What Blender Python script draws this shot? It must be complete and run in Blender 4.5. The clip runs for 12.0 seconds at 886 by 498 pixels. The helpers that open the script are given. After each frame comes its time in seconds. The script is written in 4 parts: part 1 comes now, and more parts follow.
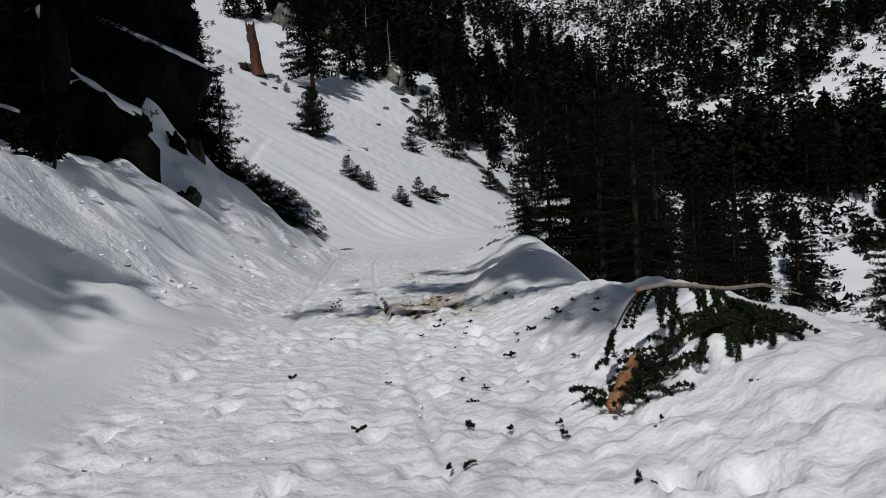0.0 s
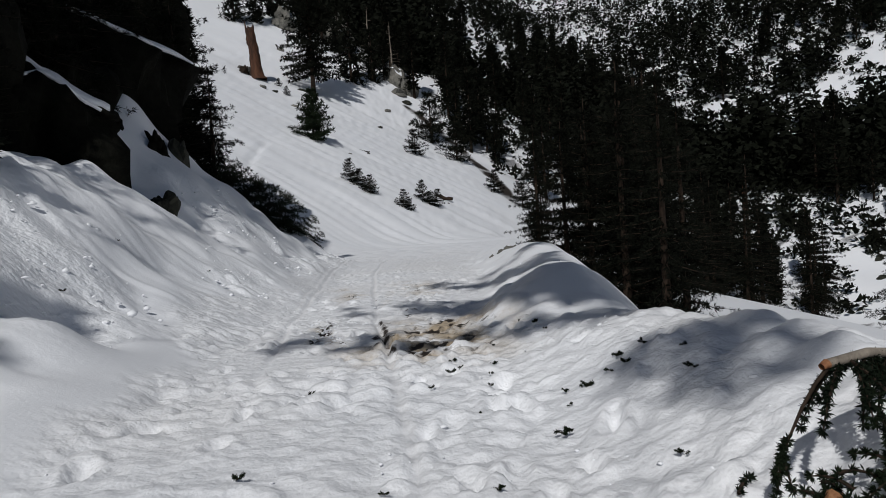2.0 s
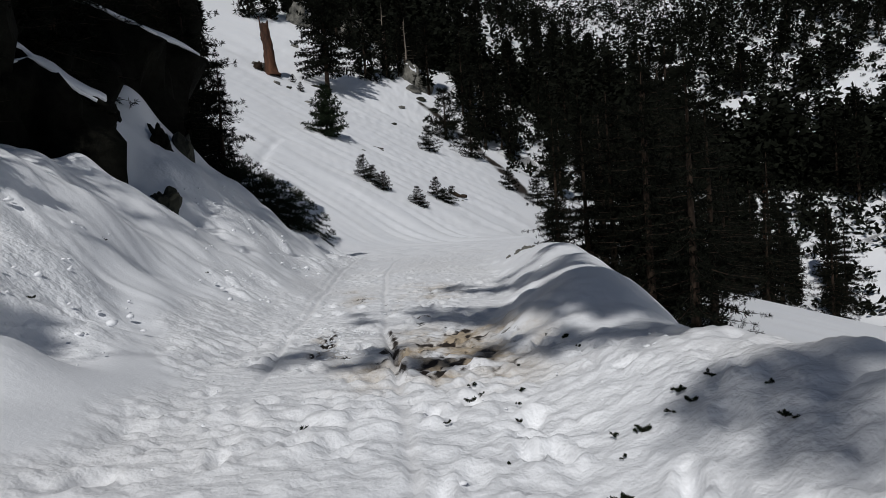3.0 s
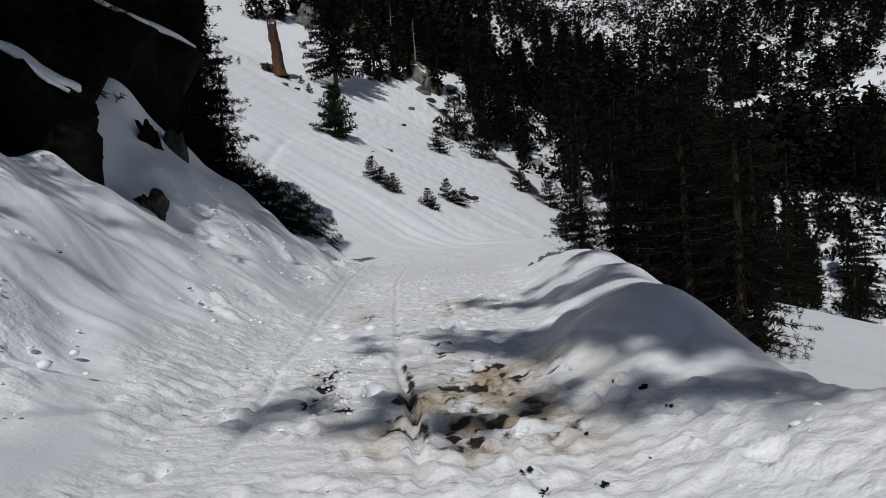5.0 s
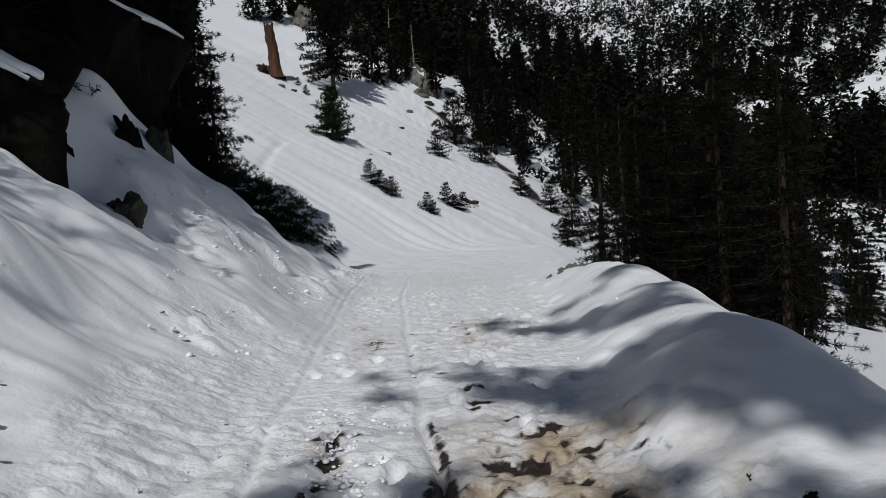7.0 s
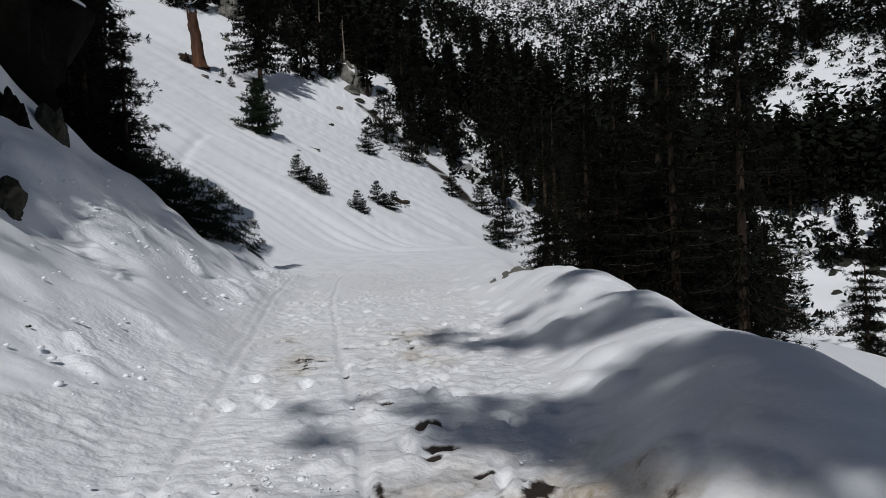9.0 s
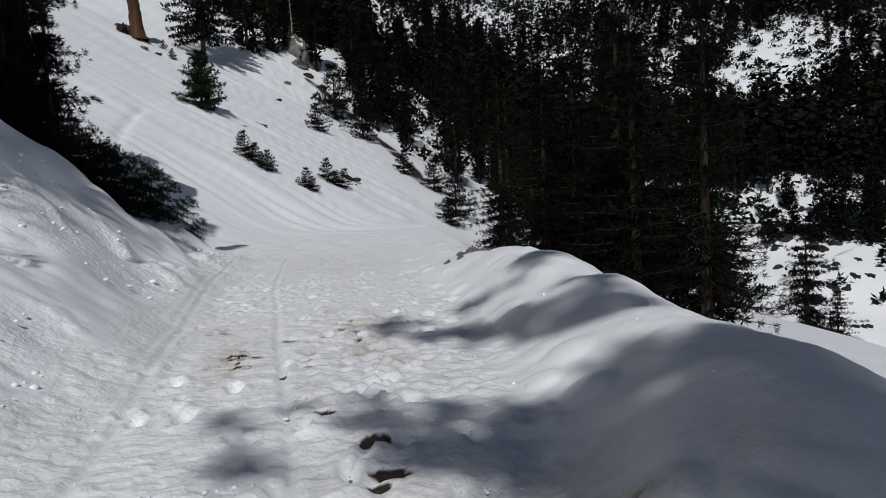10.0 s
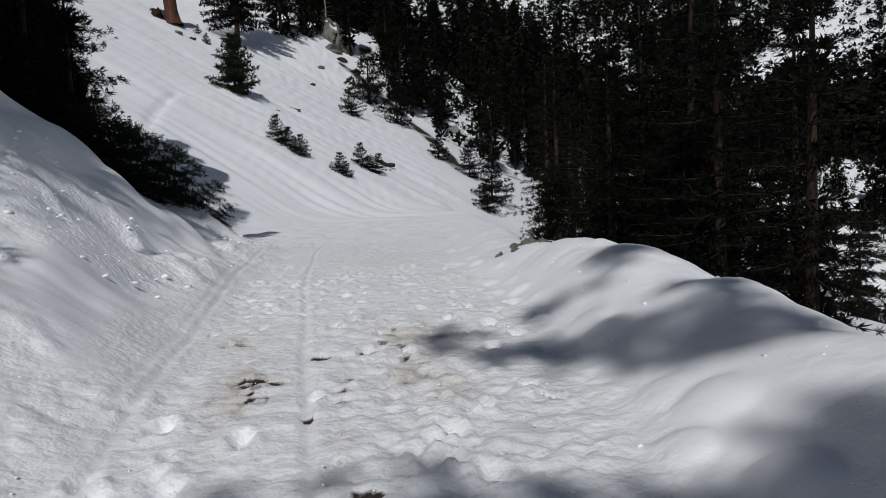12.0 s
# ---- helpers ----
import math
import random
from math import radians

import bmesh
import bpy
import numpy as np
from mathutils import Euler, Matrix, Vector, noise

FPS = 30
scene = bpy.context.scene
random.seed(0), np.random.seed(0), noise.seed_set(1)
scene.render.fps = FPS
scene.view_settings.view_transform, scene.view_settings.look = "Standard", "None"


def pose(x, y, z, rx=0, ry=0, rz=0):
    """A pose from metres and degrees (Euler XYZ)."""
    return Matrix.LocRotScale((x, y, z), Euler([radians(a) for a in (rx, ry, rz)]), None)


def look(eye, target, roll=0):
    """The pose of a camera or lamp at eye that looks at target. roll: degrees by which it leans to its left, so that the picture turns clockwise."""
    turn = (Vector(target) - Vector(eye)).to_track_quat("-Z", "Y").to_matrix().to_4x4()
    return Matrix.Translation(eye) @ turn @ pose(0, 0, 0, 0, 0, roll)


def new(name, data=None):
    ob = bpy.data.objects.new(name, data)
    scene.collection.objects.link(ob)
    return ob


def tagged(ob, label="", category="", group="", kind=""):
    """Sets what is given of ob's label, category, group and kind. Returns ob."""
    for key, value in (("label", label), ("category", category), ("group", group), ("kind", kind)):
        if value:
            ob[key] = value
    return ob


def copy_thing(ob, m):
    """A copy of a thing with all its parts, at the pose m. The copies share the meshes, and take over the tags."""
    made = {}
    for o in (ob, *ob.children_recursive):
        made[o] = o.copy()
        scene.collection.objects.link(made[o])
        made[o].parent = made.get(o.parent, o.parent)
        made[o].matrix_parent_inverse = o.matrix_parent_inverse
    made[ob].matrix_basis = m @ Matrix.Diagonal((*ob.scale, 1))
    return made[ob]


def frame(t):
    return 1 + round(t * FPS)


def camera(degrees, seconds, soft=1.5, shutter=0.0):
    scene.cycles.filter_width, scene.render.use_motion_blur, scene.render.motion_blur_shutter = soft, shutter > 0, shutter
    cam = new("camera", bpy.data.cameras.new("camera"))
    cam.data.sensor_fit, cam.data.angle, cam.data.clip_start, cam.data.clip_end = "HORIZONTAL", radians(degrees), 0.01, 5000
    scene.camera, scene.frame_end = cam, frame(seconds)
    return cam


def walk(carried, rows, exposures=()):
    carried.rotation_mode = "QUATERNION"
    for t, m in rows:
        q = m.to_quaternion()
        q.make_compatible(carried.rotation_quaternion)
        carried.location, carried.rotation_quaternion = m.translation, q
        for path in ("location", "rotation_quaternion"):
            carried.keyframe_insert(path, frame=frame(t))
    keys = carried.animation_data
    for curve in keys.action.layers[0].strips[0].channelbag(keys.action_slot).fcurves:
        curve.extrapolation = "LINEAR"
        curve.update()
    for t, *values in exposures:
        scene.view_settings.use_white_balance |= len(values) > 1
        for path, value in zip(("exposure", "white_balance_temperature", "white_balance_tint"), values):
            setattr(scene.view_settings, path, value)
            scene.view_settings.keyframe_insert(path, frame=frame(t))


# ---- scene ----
cam = camera(66.0, 12.0, soft=0.85)
PATH = [
    (0, (0.0, 0.0, 1.299), (0.093, 1.997, 1.228), -3.4),
    (0.5, (-0.053, 0.588, 1.376), (0.031, 2.586, 1.331), -3.6),
    (1, (0.013, 1.163, 1.394), (0.087, 3.16, 1.336), -3.9),
    (1.5, (0.021, 1.624, 1.355), (0.091, 3.622, 1.295), -3.6),
    (2, (-0.008, 2.107, 1.394), (0.076, 4.105, 1.333), -3.9),
    (2.5, (0.071, 2.651, 1.451), (0.146, 4.649, 1.385), -3.8),
    (3, (-0.002, 3.131, 1.438), (0.042, 5.129, 1.372), -3.6),
    (3.5, (-0.084, 3.511, 1.518), (-0.058, 5.51, 1.476), -3.8),
    (3.7, (-0.086, 3.696, 1.507), (-0.065, 5.696, 1.471), -4.0),
    (5.5, (-0.228, 5.475, 1.549), (-0.22, 7.474, 1.478), -3.5),
    (6, (-0.368, 5.905, 1.571), (-0.37, 7.903, 1.493), -3.2),
    (6.5, (-0.494, 6.301, 1.631), (-0.488, 8.3, 1.561), -3.4),
    (7, (-0.49, 6.788, 1.684), (-0.461, 8.788, 1.636), -3.5),
    (7.5, (-0.584, 7.354, 1.634), (-0.477, 9.352, 1.633), -3.0),
    (7.7, (-0.669, 7.506, 1.659), (-0.52, 9.501, 1.664), -2.3),
    (9.3, (-0.628, 8.573, 1.672), (-0.326, 10.547, 1.567), -3.0),
    (9.5, (-0.59, 8.778, 1.648), (-0.228, 10.741, 1.517), -2.8),
    (10, (-0.504, 9.221, 1.686), (-0.132, 11.182, 1.557), -2.8),
    (10.5, (-0.492, 9.825, 1.667), (-0.128, 11.786, 1.529), -2.6),
    (11, (-0.477, 10.237, 1.646), (-0.12, 12.2, 1.51), -2.6),
    (11.5, (-0.444, 10.754, 1.653), (-0.132, 12.724, 1.513), -2.6),
    (12, (-0.521, 11.2, 1.666), (-0.245, 13.174, 1.502), -2.7),
]
walk(cam, [(t, look(eye, target, roll)) for t, eye, target, roll in PATH], exposures=[(0, -1.12, 6400, 10), (3.5, -1.05, 6380, 10), (12, -1.0, 6350, 10)])

# ---- light ----
SUN_DIR = Vector((-0.3, -1.0, 1.0)).normalized()
sun = new("sun", bpy.data.lights.new("sun", "SUN"))
sun.data.energy, sun.data.angle, sun.data.color = 5.0, radians(0.53), (1.0, 0.98, 0.95)
sun.matrix_world = look((0, 0, 300), Vector((0, 0, 300)) - SUN_DIR)
world = bpy.data.worlds.new("sky")
scene.world = world
world.use_nodes = True
sky = world.node_tree.nodes.new("ShaderNodeTexSky")
sky.sky_type, sky.sun_disc = "NISHITA", False
sky.sun_elevation = math.asin(SUN_DIR.z)
sky.sun_rotation = math.atan2(SUN_DIR.x, SUN_DIR.y)
sky.altitude = 2200
background = world.node_tree.nodes["Background"]
background.inputs["Strength"].default_value = 0.05
world.node_tree.links.new(sky.outputs[0], background.inputs["Color"])


# ---- materials ----
def material(name, colour, rough=0.8, metal=0.0):
    m = bpy.data.materials.new(name)
    m.use_nodes = True
    b = m.node_tree.nodes["Principled BSDF"]
    b.inputs["Base Color"].default_value = (*colour, 1)
    b.inputs["Roughness"].default_value = rough
    b.inputs["Metallic"].default_value = metal
    return m


def node(m, kind, **values):
    n = m.node_tree.nodes.new(kind)
    for key, value in values.items():
        n.inputs[key].default_value = value
    return n


def link(m, a, b):
    m.node_tree.links.new(a, b)


def mottled(name, dark, light, scale, rough=0.85, gloss=0.3, bump=0.3, distance=0.02, per_object=0.0, detail=6.0, stretch=(1, 1, 1)):
    """A surface that varies between two colours at two scales, with relief."""
    m = material(name, light, rough)
    b = m.node_tree.nodes["Principled BSDF"]
    b.inputs["Specular IOR Level"].default_value = gloss
    at = node(m, "ShaderNodeTexCoord")
    mapping = node(m, "ShaderNodeMapping", Scale=stretch)
    link(m, at.outputs["Object"], mapping.inputs["Vector"])
    fine = node(m, "ShaderNodeTexNoise", Scale=scale, Detail=detail, Roughness=0.65)
    wide = node(m, "ShaderNodeTexNoise", Scale=scale * 0.13, Detail=3.0)
    for n in (fine, wide):
        link(m, mapping.outputs["Vector"], n.inputs["Vector"])
    total = m.node_tree.nodes.new("ShaderNodeMath")
    total.operation = "ADD"
    link(m, fine.outputs["Fac"], total.inputs[0])
    link(m, wide.outputs["Fac"], total.inputs[1])
    ramp = m.node_tree.nodes.new("ShaderNodeMapRange")
    ramp.inputs["From Min"].default_value, ramp.inputs["From Max"].default_value = 0.72, 1.28
    link(m, total.outputs[0], ramp.inputs["Value"])
    mix = m.node_tree.nodes.new("ShaderNodeMix")
    mix.data_type = "RGBA"
    mix.inputs["A"].default_value, mix.inputs["B"].default_value = (*dark, 1), (*light, 1)
    link(m, ramp.outputs[0], mix.inputs["Factor"])
    colour = mix.outputs["Result"]
    if per_object:
        info = m.node_tree.nodes.new("ShaderNodeObjectInfo")
        spread = m.node_tree.nodes.new("ShaderNodeMapRange")
        spread.inputs["To Min"].default_value, spread.inputs["To Max"].default_value = 1 - per_object, 1 + per_object
        link(m, info.outputs["Random"], spread.inputs["Value"])
        hsv = m.node_tree.nodes.new("ShaderNodeHueSaturation")
        link(m, spread.outputs[0], hsv.inputs["Value"])
        link(m, colour, hsv.inputs["Color"])
        colour = hsv.outputs["Color"]
    link(m, colour, b.inputs["Base Color"])
    relief = node(m, "ShaderNodeBump", Strength=bump, Distance=distance)
    link(m, fine.outputs["Fac"], relief.inputs["Height"])
    link(m, relief.outputs["Normal"], b.inputs["Normal"])
    return m


def snow_material():
    m = material("snow", (0.87, 0.885, 0.91), 0.55)
    b = m.node_tree.nodes["Principled BSDF"]
    at = node(m, "ShaderNodeTexCoord")
    soil = node(m, "ShaderNodeAttribute")
    soil.attribute_name = "soil"
    grime = node(m, "ShaderNodeAttribute")
    grime.attribute_name = "grime"
    wide = node(m, "ShaderNodeTexNoise", Scale=0.35, Detail=4.0)
    fine = node(m, "ShaderNodeTexNoise", Scale=34.0, Detail=6.0, Roughness=0.7)
    specks = node(m, "ShaderNodeTexNoise", Scale=18.0, Detail=8.0, Roughness=0.75)
    for n in (wide, fine, specks):
        link(m, at.outputs["Object"], n.inputs["Vector"])
    clean = m.node_tree.nodes.new("ShaderNodeMix")
    clean.data_type = "RGBA"
    clean.inputs["A"].default_value, clean.inputs["B"].default_value = (0.83, 0.85, 0.885, 1), (0.9, 0.905, 0.915, 1)
    link(m, wide.outputs["Fac"], clean.inputs["Factor"])
    # old dusty snow
    dusty = m.node_tree.nodes.new("ShaderNodeMix")
    dusty.data_type = "RGBA"
    dusty.inputs["B"].default_value = (0.44, 0.36, 0.26, 1)
    link(m, clean.outputs["Result"], dusty.inputs["A"])
    dust = m.node_tree.nodes.new("ShaderNodeMath")
    dust.operation = "MULTIPLY"
    dust.use_clamp = True
    link(m, grime.outputs["Fac"], dust.inputs[0])
    link(m, specks.outputs["Fac"], dust.inputs[1])
    link(m, dust.outputs[0], dusty.inputs["Factor"])
    # bare soil and needles where the snow is worn through
    edge = m.node_tree.nodes.new("ShaderNodeMath")
    edge.operation = "ADD"
    link(m, soil.outputs["Fac"], edge.inputs[0])
    link(m, specks.outputs["Fac"], edge.inputs[1])
    cut = m.node_tree.nodes.new("ShaderNodeMapRange")
    cut.inputs["From Min"].default_value, cut.inputs["From Max"].default_value = 0.84, 1.2
    link(m, edge.outputs[0], cut.inputs["Value"])
    earth = m.node_tree.nodes.new("ShaderNodeMix")
    earth.data_type = "RGBA"
    earth.inputs["A"].default_value, earth.inputs["B"].default_value = (0.01, 0.008, 0.006, 1), (0.05, 0.036, 0.025, 1)
    link(m, fine.outputs["Fac"], earth.inputs["Factor"])
    last = m.node_tree.nodes.new("ShaderNodeMix")
    last.data_type = "RGBA"
    link(m, cut.outputs[0], last.inputs["Factor"])
    link(m, dusty.outputs["Result"], last.inputs["A"])
    link(m, earth.outputs["Result"], last.inputs["B"])
    link(m, last.outputs["Result"], b.inputs["Base Color"])
    trod = node(m, "ShaderNodeAttribute")
    trod.attribute_name = "trod"
    rugged = node(m, "ShaderNodeTexNoise", Scale=11.0, Detail=2.5, Roughness=0.5)
    link(m, at.outputs["Object"], rugged.inputs["Vector"])
    uneven = node(m, "ShaderNodeBump", Distance=0.04)
    link(m, rugged.outputs["Fac"], uneven.inputs["Height"])
    link(m, trod.outputs["Fac"], uneven.inputs["Strength"])
    relief = node(m, "ShaderNodeBump", Strength=0.35, Distance=0.01)
    link(m, fine.outputs["Fac"], relief.inputs["Height"])
    link(m, uneven.outputs["Normal"], relief.inputs["Normal"])
    grain = node(m, "ShaderNodeBump", Strength=0.2, Distance=0.015)
    link(m, specks.outputs["Fac"], grain.inputs["Height"])
    link(m, relief.outputs["Normal"], grain.inputs["Normal"])
    link(m, grain.outputs["Normal"], b.inputs["Normal"])
    return m


SNOW = snow_material()
BARK = mottled("bark", (0.012, 0.009, 0.007), (0.05, 0.034, 0.024), 14, gloss=0.1, bump=0.8, stretch=(1, 1, 0.25), per_object=0.25)
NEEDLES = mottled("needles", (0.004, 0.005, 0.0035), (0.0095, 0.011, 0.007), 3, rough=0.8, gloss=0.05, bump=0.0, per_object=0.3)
FRESH = mottled("fresh_needles", (0.005, 0.009, 0.005), (0.018, 0.027, 0.012), 9, rough=0.7, gloss=0.1, bump=0.0)
RED_WOOD = mottled("weathered_red_wood", (0.004, 0.003, 0.002), (0.1, 0.042, 0.022), 2.6, bump=1.0, distance=0.06, stretch=(1, 1, 0.2))
SPLIT_WOOD = mottled("split_wood", (0.1, 0.02, 0.008), (0.48, 0.25, 0.12), 30, bump=0.8, stretch=(1, 1, 0.6))
GREY_WOOD = mottled("grey_bark", (0.08, 0.065, 0.052), (0.3, 0.26, 0.21), 22, bump=0.6, stretch=(1, 1, 0.3))
ROCK = mottled("granite", (0.05, 0.05, 0.045), (0.25, 0.24, 0.21), 4, bump=0.9, distance=0.08)
MOSS_ROCK = mottled("mossy_rock", (0.007, 0.008, 0.005), (0.045, 0.045, 0.032), 7, bump=0.9, distance=0.05)


# ---- ground ----
def smooth_max(a, b, k):
    h = np.clip(0.5 + 0.5 * (a - b) / k, 0, 1)
    return b + (a - b) * h + k * h * (1 - h)


def step(a, b, v):
    u = np.clip((v - a) / (b - a), 0, 1)
    return u * u * (3 - 2 * u)


def lattice(i, j, seed):
    n = np.sin(i * 127.1 + j * 311.7 + seed * 74.7) * 43758.5453
    return n - np.floor(n)


def value_noise(x, y, seed=0):
    i, j = np.floor(x), np.floor(y)
    u, v = x - i, y - j
    u, v = u * u * (3 - 2 * u), v * v * (3 - 2 * v)
    a, b = lattice(i, j, seed), lattice(i + 1, j, seed)
    c, d = lattice(i, j + 1, seed), lattice(i + 1, j + 1, seed)
    return (a + (b - a) * u) * (1 - v) + (c + (d - c) * u) * v - 0.5


def cells(x, y, seed=0):
    """Distance to the nearest of scattered points, one to a unit square."""
    i, j = np.floor(x), np.floor(y)
    best = np.full(np.shape(x), 9.0)
    for di in (-1, 0, 1):
        for dj in (-1, 0, 1):
            px = i + di + lattice(i + di, j + dj, seed)
            py = j + dj + lattice(i + di, j + dj, seed + 5)
            best = np.minimum(best, (x - px) ** 2 + (y - py) ** 2)
    return np.sqrt(best)


CREST_Y = (-20, 0, 5, 7, 8.5, 9.5, 10.5, 11.2, 12, 12.8, 13.6, 14.5, 15.5, 16.5, 17.5, 19, 21, 23, 25, 27, 29, 32, 36, 46, 60)
CREST_X = (2.4, 2.44, 2.47, 2.46, 2.43, 2.36, 2.26, 2.2, 2.2, 2.34, 2.6, 2.83, 2.98, 3.16, 3.2, 3.23, 3.31, 3.34, 3.28, 3.36, 3.71, 4.15, 4.69, 6.34, 8.56)
CREST_H = (0.61, 0.54, 0.48, 0.49, 0.5, 0.36, 0.31, 0.41, 0.72, 0.82, 0.76, 0.57, 0.53, 0.57, 0.74, 0.8, 0.68, 0.8, 0.45, 0.37, 0.39, 0.42, 0.35, 0.1, 0.0)
# snow ribs that run up between the rocks of the cut: x, y, half width, half length, rise
RIBS = ((-8.5, 23.9, 0.75, 1.3, 0.9), (-7.9, 25.7, 0.7, 0.9, 0.35), (-6.9, 17.1, 0.4, 0.5, 0.3))


def blobs(x, y, seed=0):
    """Overlapping rounded lumps of uneven size, about one to a unit square, 0 to 1 high."""
    i, j = np.floor(x), np.floor(y)
    best = np.zeros(np.shape(x))
    for di in (-1, 0, 1):
        for dj in (-1, 0, 1):
            a, b = i + di, j + dj
            px, py = a + lattice(a, b, seed), b + lattice(a, b, seed + 5)
            size = 0.5 + 0.55 * lattice(a, b, seed + 9)
            q = np.maximum(0, 1 - ((x - px) ** 2 + (y - py) ** 2) / size ** 2)
            best = np.maximum(best, (0.35 + 0.65 * lattice(a, b, seed + 13)) * q ** 0.85)
    return best


def face_ahead(x, y):
    """The open snow face that the road runs into."""
    return -18.5 - 0.478 * x + 0.2836 * y + 0.22 * np.maximum(0, y - 140) + 0.9 * value_noise(x * 0.05, y * 0.05, 3) + 0.25 * value_noise(x * 0.3, y * 0.15, 4)


def face_across(x, y):
    """The wooded mountainside across the gully."""
    d = 0.6 * x + 0.8 * y
    return -18 + 0.42 * (d - 137) + 0.15 * np.maximum(0, d - 220) + 6 * value_noise(x * 0.02, y * 0.02, 7) + 2 * value_noise(x * 0.08, y * 0.08, 8)


def height(x, y):
    """The lie of the snow, without footprints."""
    away = np.maximum(0, y - 35)
    u = -x - 0.75 * away ** 1.05 - 0.35 * value_noise(y * 0.22, x * 0.1, 11)
    low = step(27.0, 31.0, y)
    bank = 0.5 * step(2.1, 3.9, u) + (2.3 - 0.9 * low) * step(3.2, 6.8, u) + (0.3 + 0.5 * step(18, 22.5, y) - 0.6 * low) * np.maximum(0, u - 5.8) + 0.45 * np.maximum(0, u - 10)
    bank = bank - 0.75 * np.exp(-(((y - 20.2) / 1.7) ** 2)) * step(4.2, 6.0, u) * step(8.6, 7.2, u)
    bank = bank + step(3.3, 4.6, u) * (0.5 * value_noise(x * 0.55, y * 0.5, 12) + 0.28 * value_noise(x * 1.3, y * 1.1, 13))
    for rx, ry, wide, long, rise in RIBS:
        bank = bank + rise * np.exp(-(((x - rx) / wide) ** 2) - ((y - ry) / long) ** 2)
    cx, ch = np.interp(y, CREST_Y, CREST_X), np.interp(y, CREST_Y, CREST_H)
    cx = cx + 0.35 * value_noise(y * 0.35, 0 * y, 14)
    ch = ch * (1 + 0.3 * value_noise(y * 0.6, 0 * y + 3, 15))
    w = x - cx
    berm = ch * step(-1.75, -0.1, w) - (ch + 1.2) * step(0.0, 2.6, w) - 0.29 * np.maximum(0, w - 1.2) - 0.1 * np.maximum(0, w - 35)
    near = bank + berm + 0.07 * value_noise(x * 0.45, y * 0.4, 16)
    far = smooth_max(face_ahead(x, y), face_across(x, y), 5.0)
    return smooth_max(near, far, 1.6)


# ---- end of ground ----

RIGHT_RUT = ((-2, 0.45), (3.6, 0.12), (5.75, -0.06), (9.2, -0.35), (11.2, -0.5), (12.8, -0.68), (15.2, -0.82), (18.8, -1.06), (25.8, -1.43), (34, -1.5), (60, 0.5))
RUT_Y, RUT_X = [p[0] for p in RIGHT_RUT], [p[1] for p in RIGHT_RUT]
# worn patches: x, y, half width, half length, strength
SOIL = ((0.15, 10.6, 0.75, 0.95, 0.57), (-0.52, 11.2, 0.11, 1.1, 0.95), (0.3, 11.8, 0.65, 0.85, 0.54), (-1.42, 12.1, 0.14, 0.7, 0.9), (-1.1, 11.0, 0.12, 0.4, 0.7), (0.0, 10.2, 0.35, 0.3, 0.75), (0.1, 11.7, 0.3, 0.35, 0.8), (-1.5, 17.4, 0.26, 0.9, 0.5), (-0.62, 17.0, 0.1, 1.6, 0.4), (0.0, 18.4, 0.5, 1.6, 0.26), (-1.8, 19.6, 0.3, 0.5, 0.36))
# worn-through holes: x, y, half width, depth
HOLES = ((-0.87, 18.45, 0.19, 0.14), (-0.37, 18.5, 0.14, 0.11), (-0.9, 16.4, 0.08, 0.06), (-0.5, 14.9, 0.15, 0.1), (-0.11, 13.5, 0.2, 0.12), (-0.65, 17.15, 0.16, 0.13), (-0.14, 14.15, 0.21, 0.17), (-0.25, 16.4, 0.09, 0.07), (-1.45, 17.25, 0.07, 0.06), (-1.4, 17.6, 0.05, 0.05),
         (0.1, 12.9, 0.13, 0.09), (-0.2, 13.3, 0.12, 0.08), (0.15, 10.9, 0.16, 0.1), (0.4, 11.3, 0.13, 0.09), (-0.1, 11.8, 0.14, 0.09), (0.55, 10.3, 0.12, 0.08), (-0.1, 10.1, 0.12, 0.08), (-1.25, 12.6, 0.09, 0.08), (-1.35, 11.9, 0.08, 0.07), (-1.2, 11.5, 0.07, 0.06),
         (-0.47, 11.4, 0.09, 0.08), (-0.42, 10.8, 0.08, 0.08), (-0.5, 11.9, 0.08, 0.07))
EARTH_EDGE = ((1, 157), (7, 148.5), (11.5, 141), (14, 132), (15.5, 120), (16, 108))

SKI_TRACK = ((-16.6, 84.0), (-16.5, 79.0), (-16.1, 73.0), (-15.2, 67.0))


def spaced(parts):
    """Rising grid lines from (start, end, first step, last step) runs."""
    out = [parts[0][0]]
    for a, b, s, e in parts:
        n = max(1, round(2 * (b - a) / (s + e)))
        w = np.linspace(s, e, n)
        out += list(a + (b - a) * np.cumsum(w) / w.sum())
    return np.array(out)


